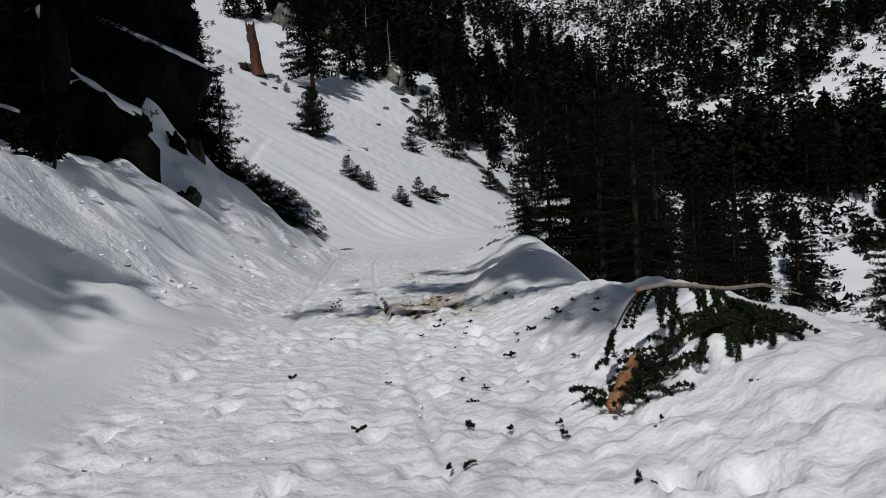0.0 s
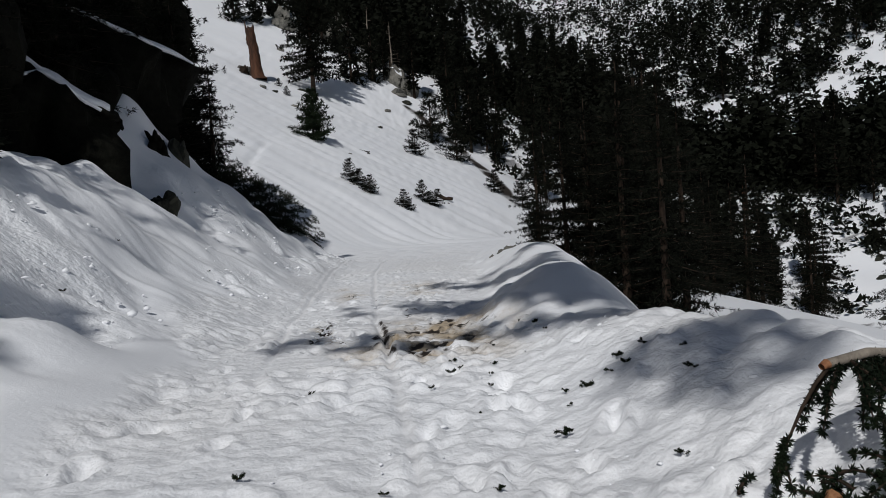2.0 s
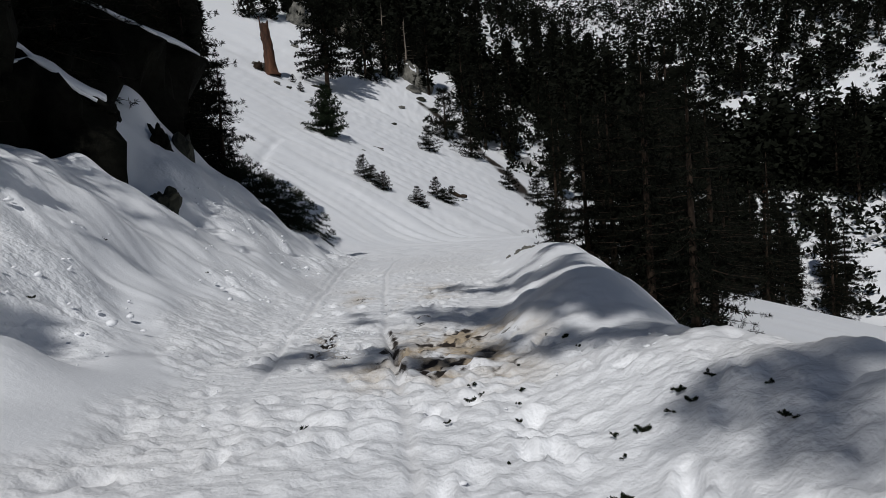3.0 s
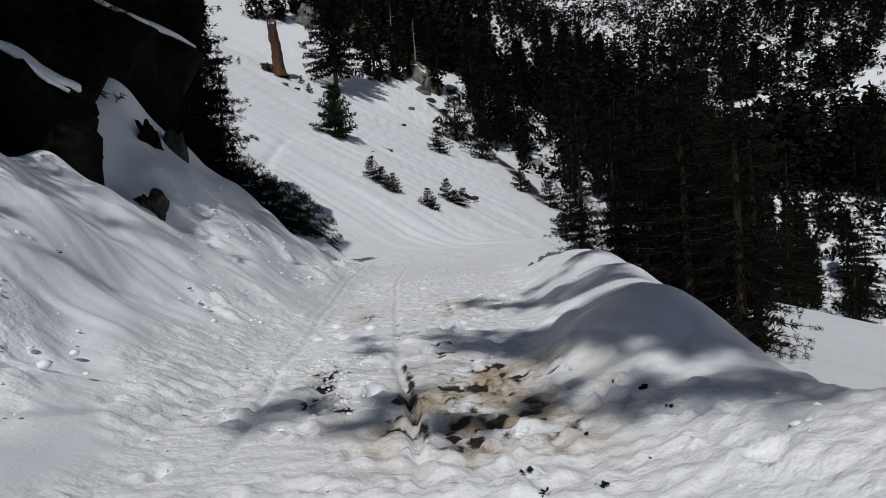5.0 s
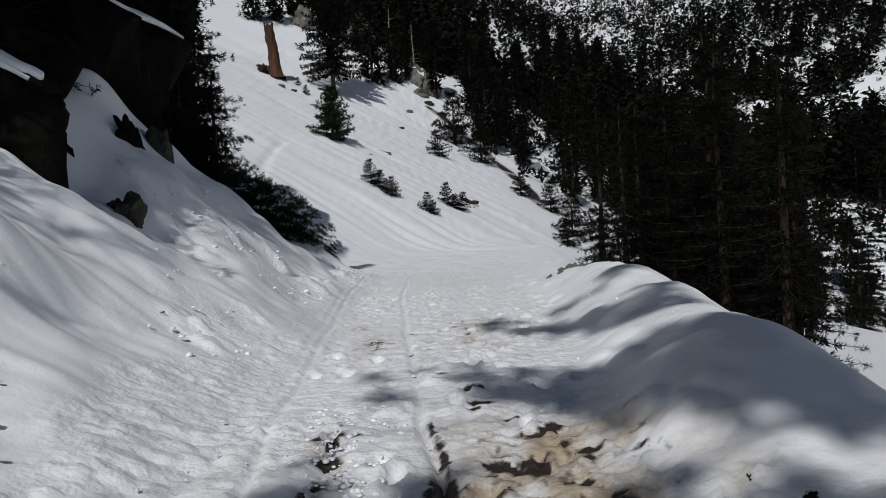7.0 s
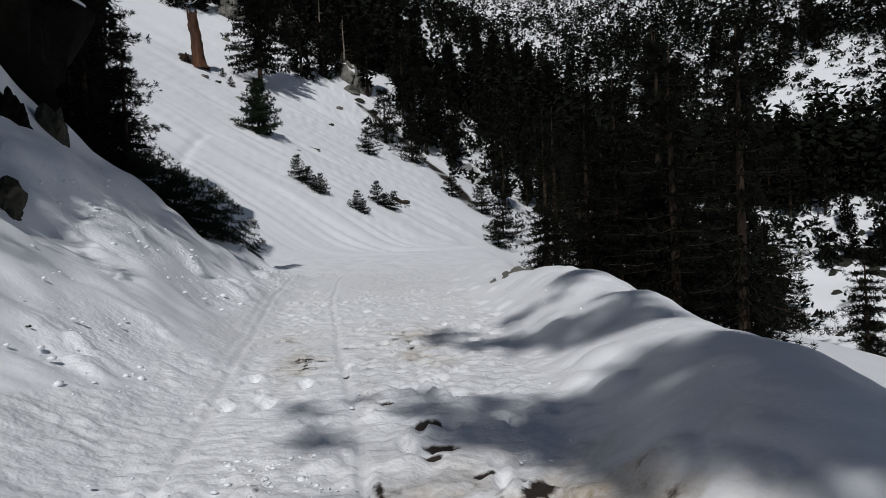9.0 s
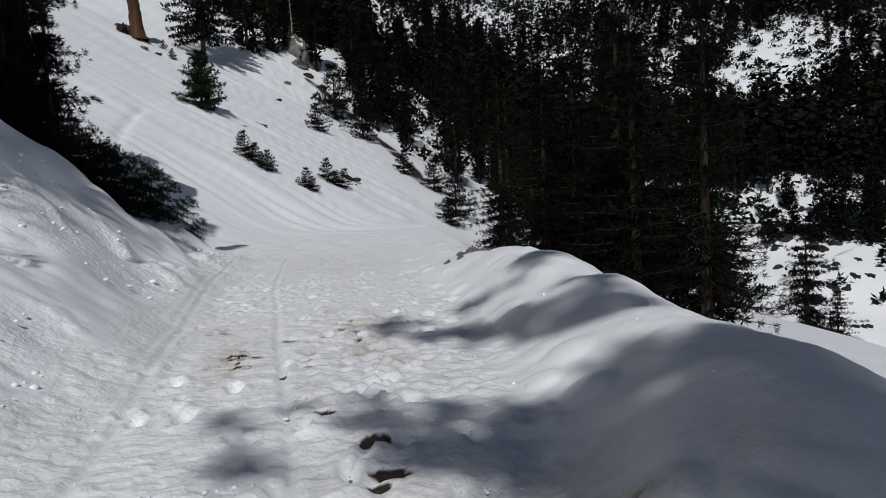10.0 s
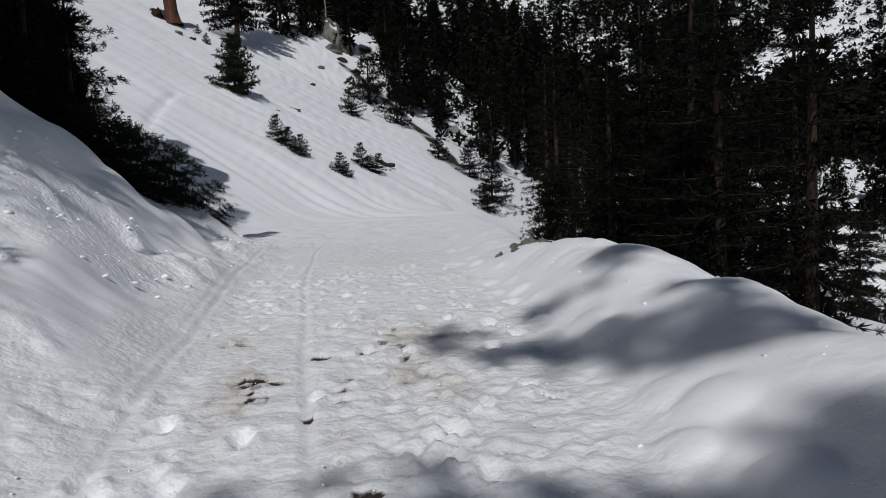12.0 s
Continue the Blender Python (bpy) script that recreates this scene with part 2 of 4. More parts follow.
def build_ground():
    xs = spaced([(-1500, -60, 160, 6), (-60, -34, 5, 0.5), (-34, -12, 0.45, 0.3), (-12, -4.2, 0.14, 0.05), (-4.2, 3.6, 0.04, 0.04), (3.6, 14, 0.07, 0.45), (14, 90, 0.5, 3), (90, 1500, 4, 120)])
    ys = spaced([(-400, -9, 90, 1), (-9, 2.4, 0.5, 0.05), (2.4, 15, 0.038, 0.04), (15, 27, 0.045, 0.1), (27, 60, 0.09, 0.4), (60, 190, 0.45, 1.6), (190, 1600, 2, 90)])
    x, y = np.meshgrid(xs, ys)
    z = height(x, y)
    cx = np.interp(y, CREST_Y, CREST_X)
    near = step(46, 30, y) * step(-6, 0.5, y)
    # trodden road: overlapping old boot prints and melt cups
    ragged = 0.5 * value_noise(y * 0.9, x * 0.4, 21) + 0.3 * value_noise(y * 2.6, x, 22)
    verge = cx - 0.45 - 0.95 * step(9.5, 13, y)
    road = step(-2.75, -2.3, x + ragged + 0.045 * np.clip(y - 7, 0, 30) + 0.7 * step(9.5, 11, y) * step(16, 14, y)) * step(verge + 0.3, verge - 0.5, x + 0.6 * ragged) * near
    rut = np.interp(y, RUT_Y, RUT_X)
    tracks = []
    for offset, deep, start in ((0.0, 0.042, -5), (-1.38, 0.03, 8), (-1.53, 0.018, 13)):
        d = x - rut - offset + 0.04 * value_noise(y * 0.6, 0 * y, 31) + (0.012 * np.maximum(0, y - 18) if offset else 0)
        on = near * step(start, start + 4, y)
        tracks.append((d, deep, on))
        road = road * (1 - 0.5 * on * np.exp(-(d / 0.05) ** 4))
    wx, wy = x + 0.05 * value_noise(x * 5, y * 5, 23), y + 0.05 * value_noise(x * 5, y * 5, 24)
    big, small, tiny = blobs(wx * 2.9, wy * 3.3, 25), blobs(wx * 5.6, wy * 7.0, 26), blobs(wx * 11, wy * 12.5, 28)
    worn = np.clip(0.8 + 1.1 * value_noise(x * 0.6, y * 0.6, 27) + 0.6 * value_noise(x * 1.7, y * 1.5, 30), 0.25, 1.4)
    pick = step(-0.25, 0.2, value_noise(x * 1.1, y * 0.9, 29))
    lumps = 0.06 * big * (0.5 + 0.5 * pick) + 0.07 * np.maximum(0, small - 0.15) * (1.0 - 0.35 * pick) + 0.012 * tiny
    z += road * worn * (lumps - 0.05)
    hollow = step(0.052, 0.02, lumps)
    churn = 0 * z
    for px, py, wide, long, strong in SOIL:
        churn = np.maximum(churn, np.minimum(1, 1.6 * strong) * np.exp(-0.5 * (((x - px) / wide) ** 2 + ((y - py) / long) ** 2)))
    z += churn * (0.075 * blobs(wx * 7, wy * 7.5, 62) + 0.03 * blobs(wx * 14, wy * 15, 63) - 0.045)
    # scattered deeper single prints
    rng = np.random.default_rng(5)
    for _ in range(260):
        px, py = rng.uniform(-2.4, 2.0), rng.uniform(2.6, 27)
        a, wide, long, deep = rng.normal(0, 0.35), rng.uniform(0.05, 0.08), rng.uniform(0.11, 0.16), rng.uniform(0.03, 0.07)
        i0, i1 = np.searchsorted(xs, (px - 0.4, px + 0.4))
        j0, j1 = np.searchsorted(ys, (py - 0.45, py + 0.45))
        gx, gy = x[j0:j1, i0:i1] - px, y[j0:j1, i0:i1] - py
        u, v = gx * np.cos(a) + gy * np.sin(a), gy * np.cos(a) - gx * np.sin(a)
        r = (u / wide) ** 2 + (v / long) ** 2
        z[j0:j1, i0:i1] += road[j0:j1, i0:i1] * deep * (-np.exp(-r ** 2) + 0.45 * np.exp(-(np.sqrt(r) - 1.6) ** 2 * 5))
    # wheel ruts
    for d, deep, on in tracks:
        worn_in = on * (0.8 + 0.6 * value_noise(y * 0.7, 0 * y, 71))
        z += worn_in * deep * (-(1 + 0.6 * step(9.4, 10.2, y) * step(13.4, 12.4, y)) * np.exp(-(d / 0.042) ** 4) + 0.12 * np.exp(-((np.abs(d) - 0.11) / 0.04) ** 2))
    # crumbled snow on the cut bank, in runs down the slope
    u = -x - 0.75 * np.maximum(0, y - 35) ** 1.05
    banked = step(2.9, 3.6, u) * step(8.5, 6.0, u) * near
    slide = value_noise(y * 2.2, x * 0.5, 33) + 0.5 * value_noise(y * 5.5, x * 1.3, 34)
    runs = step(-0.15, 0.2, value_noise((y + 0.55 * x) * 1.3, x * 0.35, 48))
    crumbs = runs * (0.17 * blobs(x * 2.2 + 9, y * 2.4, 35) + 0.12 * blobs(x * 4.8, y * 5.0, 45)) - 0.08
    z += banked * (0.07 * slide + 0.3 * value_noise(x * 0.9, y * 0.7, 58) + 0.12 * value_noise(x * 2.4, y * 2.0, 59) + crumbs * step(-0.1, 0.25, value_noise(x * 0.4, y * 0.3, 36) + 0.1))
    # smooth drifted shoulder
    z += step(-2.0, -2.6, x) * step(-4.6, -3.2, x) * near * (0.1 * value_noise(x * 0.8, y * 0.7, 37) + 0.05 * value_noise(x * 2.2, y * 1.8, 46))
    # berm: rounded lumps and a broken lip
    berm = step(-1.2, -0.3, x - cx) * step(1.2, 0.3, x - cx) * near
    rough = step(11.5, 8.5, y)
    z += berm * ((0.1 + 0.02 * rough) * (blobs(x * 1.3, y * 0.95, 38) - 0.45) + 0.085 * rough * (blobs(x * 3.4, y * 3.1, 39) - 0.4) + (0.012 + 0.028 * rough) * (blobs(x * 7.5, y * 7.0, 49) - 0.4) + 0.03 * value_noise(x * 4, y * 3, 40))
    # lumps rolled to the edge of the smooth berm
    rolled = step(-0.5, 0.0, x - verge) * step(0.75, 0.2, x - verge) * near * step(9, 12, y)
    z += rolled * 0.11 * np.maximum(0, blobs(x * 2.1, y * 1.7, 47) - 0.55) * 2
    # runnels down the open face
    face = step(50, 70, y) * step(190, 150, y) * step(16, 10, x)
    along = (x * 0.2836 + y * 0.478) * 1.8
    z += face * (0.3 * value_noise(along, (x * 0.478 - y * 0.2836) * 0.12, 41) + 0.22 * value_noise(along * 2.4, (x * 0.478 - y * 0.2836) * 0.3, 42))
    for (ax, ay), (bx, by) in zip(SKI_TRACK, SKI_TRACK[1:]):
        t = np.clip(((x - ax) * (bx - ax) + (y - ay) * (by - ay)) / ((bx - ax) ** 2 + (by - ay) ** 2), 0, 1)
        d = np.hypot(x - ax - t * (bx - ax), y - ay - t * (by - ay))
        z -= 0.28 * np.exp(-((d / 0.3) ** 2))
    foot = step(30, 42, y) * step(62, 50, y) * step(-9, -4, x) * step(9, 6, x)
    z += foot * 0.22 * (0.5 - cells(x * 0.7, y * 0.45, 43))
    # soil and grime
    soil = np.zeros_like(z)
    grime = 0.2 * road * (value_noise(x * 0.5, y * 0.4, 51) + 0.5) + 0.0 * z
    grime = np.maximum(grime, 0.4 * berm * rough * np.clip(0.5 + value_noise(x * 1.4, y * 1.2, 66), 0, 1))
    for d, deep, on in tracks:
        grime = np.maximum(grime, 0.18 * on * np.exp(-((d - 0.02) / 0.07) ** 2))
        soil = np.maximum(soil, 0.34 * on * np.exp(-((d - 0.07) / 0.03) ** 2) * step(-0.1, 0.4, value_noise(y * 0.8, 0 * y + 4, 73)))
    d = tracks[0][0]
    soil = np.maximum(soil, 0.8 * np.exp(-(((d - 0.075) / 0.045) ** 2)) * step(9.2, 10.2, y) * step(13.6, 12.6, y) * np.clip(0.8 + 0.8 * value_noise(x * 8, y * 1.1, 64) + 1.1 * value_noise(x * 16, y * 13, 65), 0, 1.2))
    for px, py, wide, deep in HOLES:
        wide = 0.62 * wide
        r = ((x - px) / wide) ** 2 + ((y - py) / (wide * 0.8)) ** 2 + 0.8 * value_noise(x * 9, y * 9, 57) + 0.8 * value_noise(x * 19, y * 17, 61)
        z -= 0.6 * deep * np.exp(-np.maximum(r, 0) ** 2)
        soil = np.maximum(soil, 1.4 * np.exp(-np.maximum(r, 0) ** 2 * 0.9))
    for px, py, wide, long, s in SOIL:
        r = ((x - px) / wide) ** 2 + ((y - py) / long) ** 2
        broken = np.clip(0.55 + 1.5 * value_noise(x * 5, y * 4, 52) + 1.3 * value_noise(x * 14, y * 12, 56), 0, 1.6)
        soil = np.maximum(soil, 2.6 * s * np.exp(-r * 0.8) * broken * (0.35 + 0.65 * hollow))
        grime = np.maximum(grime, (4.4 if wide > 0.4 else 2.2) * s * np.exp(-r * 0.55) * np.clip(0.45 + 1.5 * value_noise(x * 3.1, y * 2.6, 60) + 0.5 * hollow, 0.1, 1.3))
        z -= 0.05 * s * np.exp(-r * 1.2)
    for (ax, ay), (bx, by) in zip(EARTH_EDGE, EARTH_EDGE[1:]):
        t = np.clip(((x - ax) * (bx - ax) + (y - ay) * (by - ay)) / ((bx - ax) ** 2 + (by - ay) ** 2), 0, 1)
        d = np.hypot(x - ax - t * (bx - ax), y - ay - t * (by - ay))
        soil = np.maximum(soil, 1.05 * np.exp(-(d / 1.7) ** 2) * (0.8 + 0.8 * value_noise(x * 0.5, y * 0.4, 53)))
    wild = step(15, 22, x) * step(320, 220, 0.6 * x + 0.8 * y) * step(84, 92, 0.6 * x + 0.8 * y)
    soil = np.maximum(soil, wild * step(0.12, 0.34, value_noise(x * 0.35, y * 0.35, 54) + 0.5 * value_noise(x * 1.1, y * 1.1, 55)) * 0.6)
    mesh = bpy.data.meshes.new("snow_ground")
    ny, nx = x.shape
    mesh.vertices.add(nx * ny)
    mesh.vertices.foreach_set("co", np.stack([x, y, z], -1).ravel().astype(np.float32))
    k = (np.arange(ny - 1)[:, None] * nx + np.arange(nx - 1)[None]).ravel()
    quads = np.stack([k, k + 1, k + nx + 1, k + nx], -1)
    mesh.loops.add(quads.size)
    mesh.loops.foreach_set("vertex_index", quads.ravel().astype(np.int32))
    mesh.polygons.add(len(quads))
    mesh.polygons.foreach_set("loop_start", np.arange(0, quads.size, 4, dtype=np.int32))
    mesh.update(calc_edges=True)
    mesh.polygons.foreach_set("use_smooth", np.ones(len(quads), bool))
    trod = np.clip(0.6 * road + 0.4 * berm * (0.3 + 0.7 * rough) + 0.8 * banked * step(-0.1, 0.25, value_noise(x * 0.4, y * 0.3, 36) + 0.1) + 0.3 * foot + 0.05, 0, 0.85)
    for name, values in (("soil", soil), ("grime", grime), ("trod", trod)):
        mesh.attributes.new(name, "FLOAT", "POINT").data.foreach_set("value", values.ravel().astype(np.float32))
    mesh.materials.append(SNOW)
    ob = new("ground", mesh)
    return tagged(ob, "trodden old snow over a mountain track and hillsides", "snow ground", kind="structure")


build_ground()


def ground_at(x, y):
    return float(height(np.array(float(x)), np.array(float(y))))


# ---- plants ----
def raw_mesh(name, verts, faces, mat, smooth=False):
    """One mesh from arrays of vertices and of equal-sided faces."""
    mesh = bpy.data.meshes.new(name)
    verts, faces = np.asarray(verts, np.float32), np.asarray(faces, np.int32)
    mesh.vertices.add(len(verts))
    mesh.vertices.foreach_set("co", verts.ravel())
    mesh.loops.add(faces.size)
    mesh.loops.foreach_set("vertex_index", faces.ravel())
    mesh.polygons.add(len(faces))
    mesh.polygons.foreach_set("loop_start", np.arange(0, faces.size, faces.shape[1], dtype=np.int32))
    mesh.update(calc_edges=True)
    if smooth:
        mesh.polygons.foreach_set("use_smooth", np.ones(len(faces), bool))
    mesh.materials.append(mat)
    return mesh


def unit(v):
    return v / np.maximum(np.linalg.norm(v, axis=-1, keepdims=True), 1e-6)


def needles(rng, places, ways, count, length, width, spread=0.8):
    """Sprays of narrow leaves at places, each spray along its way."""
    p, w = np.repeat(places, count, 0), np.repeat(ways, count, 0)
    d = unit(w + spread * rng.normal(size=p.shape))
    side = unit(np.cross(d, rng.normal(size=p.shape)))
    size = length * rng.uniform(0.6, 1.15, (len(p), 1))
    mid = p + d * size * 0.5
    verts = np.stack([p, mid + side * width, p + d * size, mid - side * width], 1).reshape(-1, 3)
    return verts, np.arange(len(verts)).reshape(-1, 4)


def tube(points, radii, sides=6):
    """A tapered, bent stem through points."""
    points, radii = np.asarray(points, float), np.asarray(radii, float)
    way = unit(np.gradient(points, axis=0))
    ref = np.where(np.abs(way[:, 2:3]) > 0.9, [[1.0, 0, 0]], [[0, 0, 1.0]])
    a = unit(np.cross(way, ref))
    b = np.cross(way, a)
    turn = np.linspace(0, 2 * np.pi, sides, endpoint=False)
    ring = points[:, None] + radii[:, None, None] * (np.cos(turn)[None, :, None] * a[:, None] + np.sin(turn)[None, :, None] * b[:, None])
    faces = [[i * sides + j, i * sides + (j + 1) % sides, (i + 1) * sides + (j + 1) % sides, (i + 1) * sides + j] for i in range(len(points) - 1) for j in range(sides)]
    return ring.reshape(-1, 3), np.array(faces)


def joined(pieces):
    verts, faces, n = [], [], 0
    for v, f in pieces:
        verts.append(v)
        faces.append(np.asarray(f) + n)
        n += len(v)
    return np.concatenate(verts), np.concatenate(faces)


def limb_plan(rng, tall, wide, clear, whorls, each, droop, bare=0.0):
    """Limbs of a conifer: start, end and reach."""
    plan = []
    lean = rng.uniform(0, 6.28)
    for k in range(whorls):
        s = clear + (0.985 - clear) * (k + rng.uniform(-0.3, 0.3)) / whorls
        s = min(max(s, clear), 0.985)
        for j in range(each):
            if rng.random() < bare:
                continue
            a = lean + 6.28 * j / each + rng.normal(0, 0.35) + k * 0.7
            low = min(1.0, 0.62 + 2.2 * (s - clear))
            reach = wide * (1 - s) ** 0.8 * low * rng.uniform(0.55, 1.15) + 0.12
            rise = (0.55 * s - droop) * reach + rng.normal(0, 0.08) * reach
            start = np.array([0, 0, s * tall])
            plan.append((start, start + np.array([np.cos(a) * reach, np.sin(a) * reach, rise]), reach))
    return plan


def conifer(name, seed, tall, wide, clear=0.05, whorls=24, each=6, droop=0.25, tuft=0.3, count=7, length=0.3, width=0.035, bare=0.1, leaves=None, thick=None, twigs=3, fine=0):
    """A conifer of real limbs that carry sprays of needles."""
    rng = np.random.default_rng(seed)
    thick = thick or 0.016 * tall + 0.03
    root = new(name)
    heights = np.linspace(-0.04, 1, 9)
    bend = np.cumsum(rng.normal(0, 0.006 * tall, (9, 2)), 0) * np.linspace(0, 1, 9)[:, None] * (heights < 0.97)[:, None]
    stem = np.column_stack([bend * 0.4, heights * tall])
    v, f = tube(stem, thick * (1.04 - heights) ** 0.9 + 0.008, 8)
    trunk = new("trunk", raw_mesh("trunk", v, f, BARK, True))
    trunk.parent = root
    plan = limb_plan(rng, tall, wide, clear, whorls, each, droop, bare)
    stems, places, ways, far_out = [], [], [], []
    for a, b, reach in plan:
        mid = (a + b) / 2 + np.array([0, 0, -0.05 * reach])
        stems.append(tube([a, mid, b], [0.012 + 0.012 * reach, 0.008 + 0.006 * reach, 0.004], 3))
        n = max(2, int(reach / tuft))
        out = unit(b - a)
        for s in (np.arange(n) + 0.45) / n:
            p = a + (b - a) * s + np.array([0, 0, -0.2 * reach * s * (1 - s)])
            places.append(p)
            ways.append(out + [0, 0, 0.25])
            far_out.append(s > 0.55)
            for _ in range(twigs - 1):
                side = np.cross(out, [0, 0, 1]) * rng.choice([-1, 1])
                spread = min(0.45, 0.32 * reach) * (1.1 - 0.6 * s) * rng.uniform(0.3, 1.2)
                q = p + side * spread + out * rng.uniform(0, 0.15) + np.array([0, 0, rng.normal(0, 0.06)])
                places.append(q)
                ways.append(side * 0.8 + out * 0.7 + [0, 0, 0.2])
                far_out.append(s > 0.45)
    v, f = joined(stems)
    limbs = new("branchwork", raw_mesh("branchwork", v, f, BARK))
    limbs.parent = root
    limbs["kind"] = "stuff"
    places, ways, far_out = np.array(places), unit(np.array(ways)), np.array(far_out)
    if fine:
        v, f = joined([needles(rng, places[~far_out], ways[~far_out], count, length, width), needles(rng, places[far_out], ways[far_out], fine, length * 0.62, width * 0.36, 0.9)])
    else:
        v, f = needles(rng, places, ways, count, length, width)
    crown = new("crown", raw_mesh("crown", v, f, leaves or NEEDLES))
    crown.parent = root
    crown["kind"] = "stuff"
    return root


def put(proto, x, y, size=1.0, turn=0.0, sink=0.15, label="", category="tree", group="", lean=0.0, first=False):
    m = pose(x, y, ground_at(x, y) - sink, lean, 0, turn)
    if first:
        proto.matrix_basis = m
        ob = proto
    else:
        ob = copy_thing(proto, m)
    ob.scale = (size, size, size)
    return tagged(ob, label, category, group)


FIR = "dense dark green fir standing in deep snow"
PINE = "dark pine tree on the snowy mountainside"
# kinds of conifer, in full size
near_fir = conifer("fir_tree", 1, 13.0, 3.6, clear=0.06, whorls=22, each=6, bare=0.22, droop=0.35, tuft=0.4, count=9, length=0.4, width=0.036, fine=12)
near_fir_b = conifer("fir_tree", 2, 11.0, 3.5, clear=0.05, whorls=19, each=6, bare=0.22, droop=0.3, tuft=0.4, count=9, length=0.4, width=0.036, fine=12)
mid_fir = conifer("fir_tree", 3, 12.0, 3.9, clear=0.03, whorls=16, each=5, bare=0.22, droop=0.25, tuft=0.75, count=4, length=1.2, width=0.19, twigs=2, fine=5)
mid_pine = conifer("pine_tree", 4, 15.0, 4.2, clear=0.15, whorls=13, each=5, droop=0.15, tuft=0.8, count=4, length=1.25, width=0.2, twigs=2, bare=0.1, fine=5)
tall_pine = conifer("pine_tree", 5, 27.0, 10.0, clear=0.17, whorls=22, each=8, droop=0.3, tuft=0.6, count=7, length=0.7, width=0.09, twigs=3, bare=0.1)

wide_fir = conifer("fir_tree", 8, 12.5, 5.4, clear=0.08, whorls=18, each=7, bare=0.2, droop=0.3, tuft=0.42, count=9, length=0.42, width=0.038, fine=11)
tall_fir = conifer("fir_tree", 9, 20.0, 4.4, clear=0.05, whorls=24, each=6, droop=0.3, tuft=0.6, count=4, length=0.8, width=0.1, fine=7)
big_fir = conifer("fir_tree", 10, 19.0, 6.3, clear=0.04, whorls=32, each=8, bare=0.15, droop=0.3, tuft=0.4, count=5, length=0.42, width=0.045, twigs=4, fine=11)

rng = np.random.default_rng(17)
# the first five of LEFT stand out of view, added to shade the outcrops
LEFT = [(big_fir, -15.4, 8.4, 1.15), (big_fir, -17.5, 15.0, 1.25), (near_fir, -12.6, 9.6, 1.6), (near_fir, -14.5, 14.2, 1.7), (near_fir_b, -12.2, 5.6, 1.7), (near_fir_b, -9.7, 19.9, 0.7), (near_fir, -10.6, 12.9, 1.3), (near_fir_b, -12.5, 15.5, 1.4), (near_fir, -10.2, 10.2, 1.0), (tall_fir, -15.0, 46.0, 1.0), (tall_fir, -16.7, 46.4, 1.05), (tall_fir, -18.2, 47.8, 1.1), (tall_fir, -13.9, 46.8, 0.85),
        (near_fir_b, -7.9, 15.6, 0.26), 
        (big_fir, -14.5, 44.0, 1.0), (near_fir_b, -12.2, 39.5, 1.1), (near_fir, -13.6, 34.0, 1.15), (near_fir_b, -11.4, 29.5, 1.0), (near_fir, -11.6, 25.8, 1.05), (near_fir_b, -10.9, 21.0, 1.1),
        (near_fir, -11.6, 17.2, 1.15), (near_fir_b, -10.8, 15.0, 1.0), (near_fir, -13.6, 13.0, 1.2), (near_fir_b, -11.6, 11.4, 0.9), (near_fir, -12.0, 13.0, 1.2), (near_fir_b, -12.4, 11.0, 1.6), (near_fir, -12.0, 23.0, 1.3), (near_fir_b, -8.9, 13.4, 0.66), (near_fir, -8.8, 15.3, 0.6), (near_fir, -9.6, 19.4, 0.8), (near_fir_b, -9.6, 21.6, 0.8), (near_fir, -16.5, 27.0, 1.4), (near_fir, -18.0, 36.0, 1.4),
        (near_fir_b, -15.0, 20.0, 1.5), (near_fir_b, -10.2, 33.0, 0.6), (near_fir, -9.6, 36.5, 0.6)]
RIGHT = [(near_fir_b, 5.3, 25.6, 0.55), (wide_fir, 6.3, 26.2, 0.6), (near_fir_b, 6.7, 23.6, 0.7), (wide_fir, 7.6, 26.5, 0.74), (near_fir, 7.3, 21.8, 0.6), (near_fir_b, 8.9, 28.5, 0.85), (wide_fir, 9.8, 31.0, 0.8), (near_fir, 4.7, 27.6, 0.42), (near_fir, 9.0, 24.6, 0.6),
         (near_fir, 11.6, 35.0, 0.95), (wide_fir, 26.0, 74.0, 1.2), (near_fir_b, 31.0, 80.0, 1.2), (near_fir, 35.5, 84.0, 1.1), (near_fir_b, 39.0, 90.0, 1.4), (near_fir_b, 29.0, 90.0, 1.3), (near_fir, 23.0, 80.0, 1.3), (wide_fir, 20.5, 66.0, 1.0), (near_fir, 18.0, 72.0, 1.3),
         (near_fir_b, 48.0, 95.0, 1.5), (near_fir, 58.0, 100.0, 1.2), (near_fir_b, 64.0, 109.0, 1.4), (wide_fir, 71.0, 118.0, 1.2), (near_fir_b, 52.0, 112.0, 1.6), (near_fir, 43.0, 88.0, 1.5), (near_fir_b, 40.5, 84.0, 1.1)]
used = set()
for kind, x, y, size in LEFT + RIGHT:
    put(kind, x, y, size, rng.uniform(0, 360), 0.3 * size, FIR, "tree", "firs beside the track", first=kind not in used)
    used.add(kind)


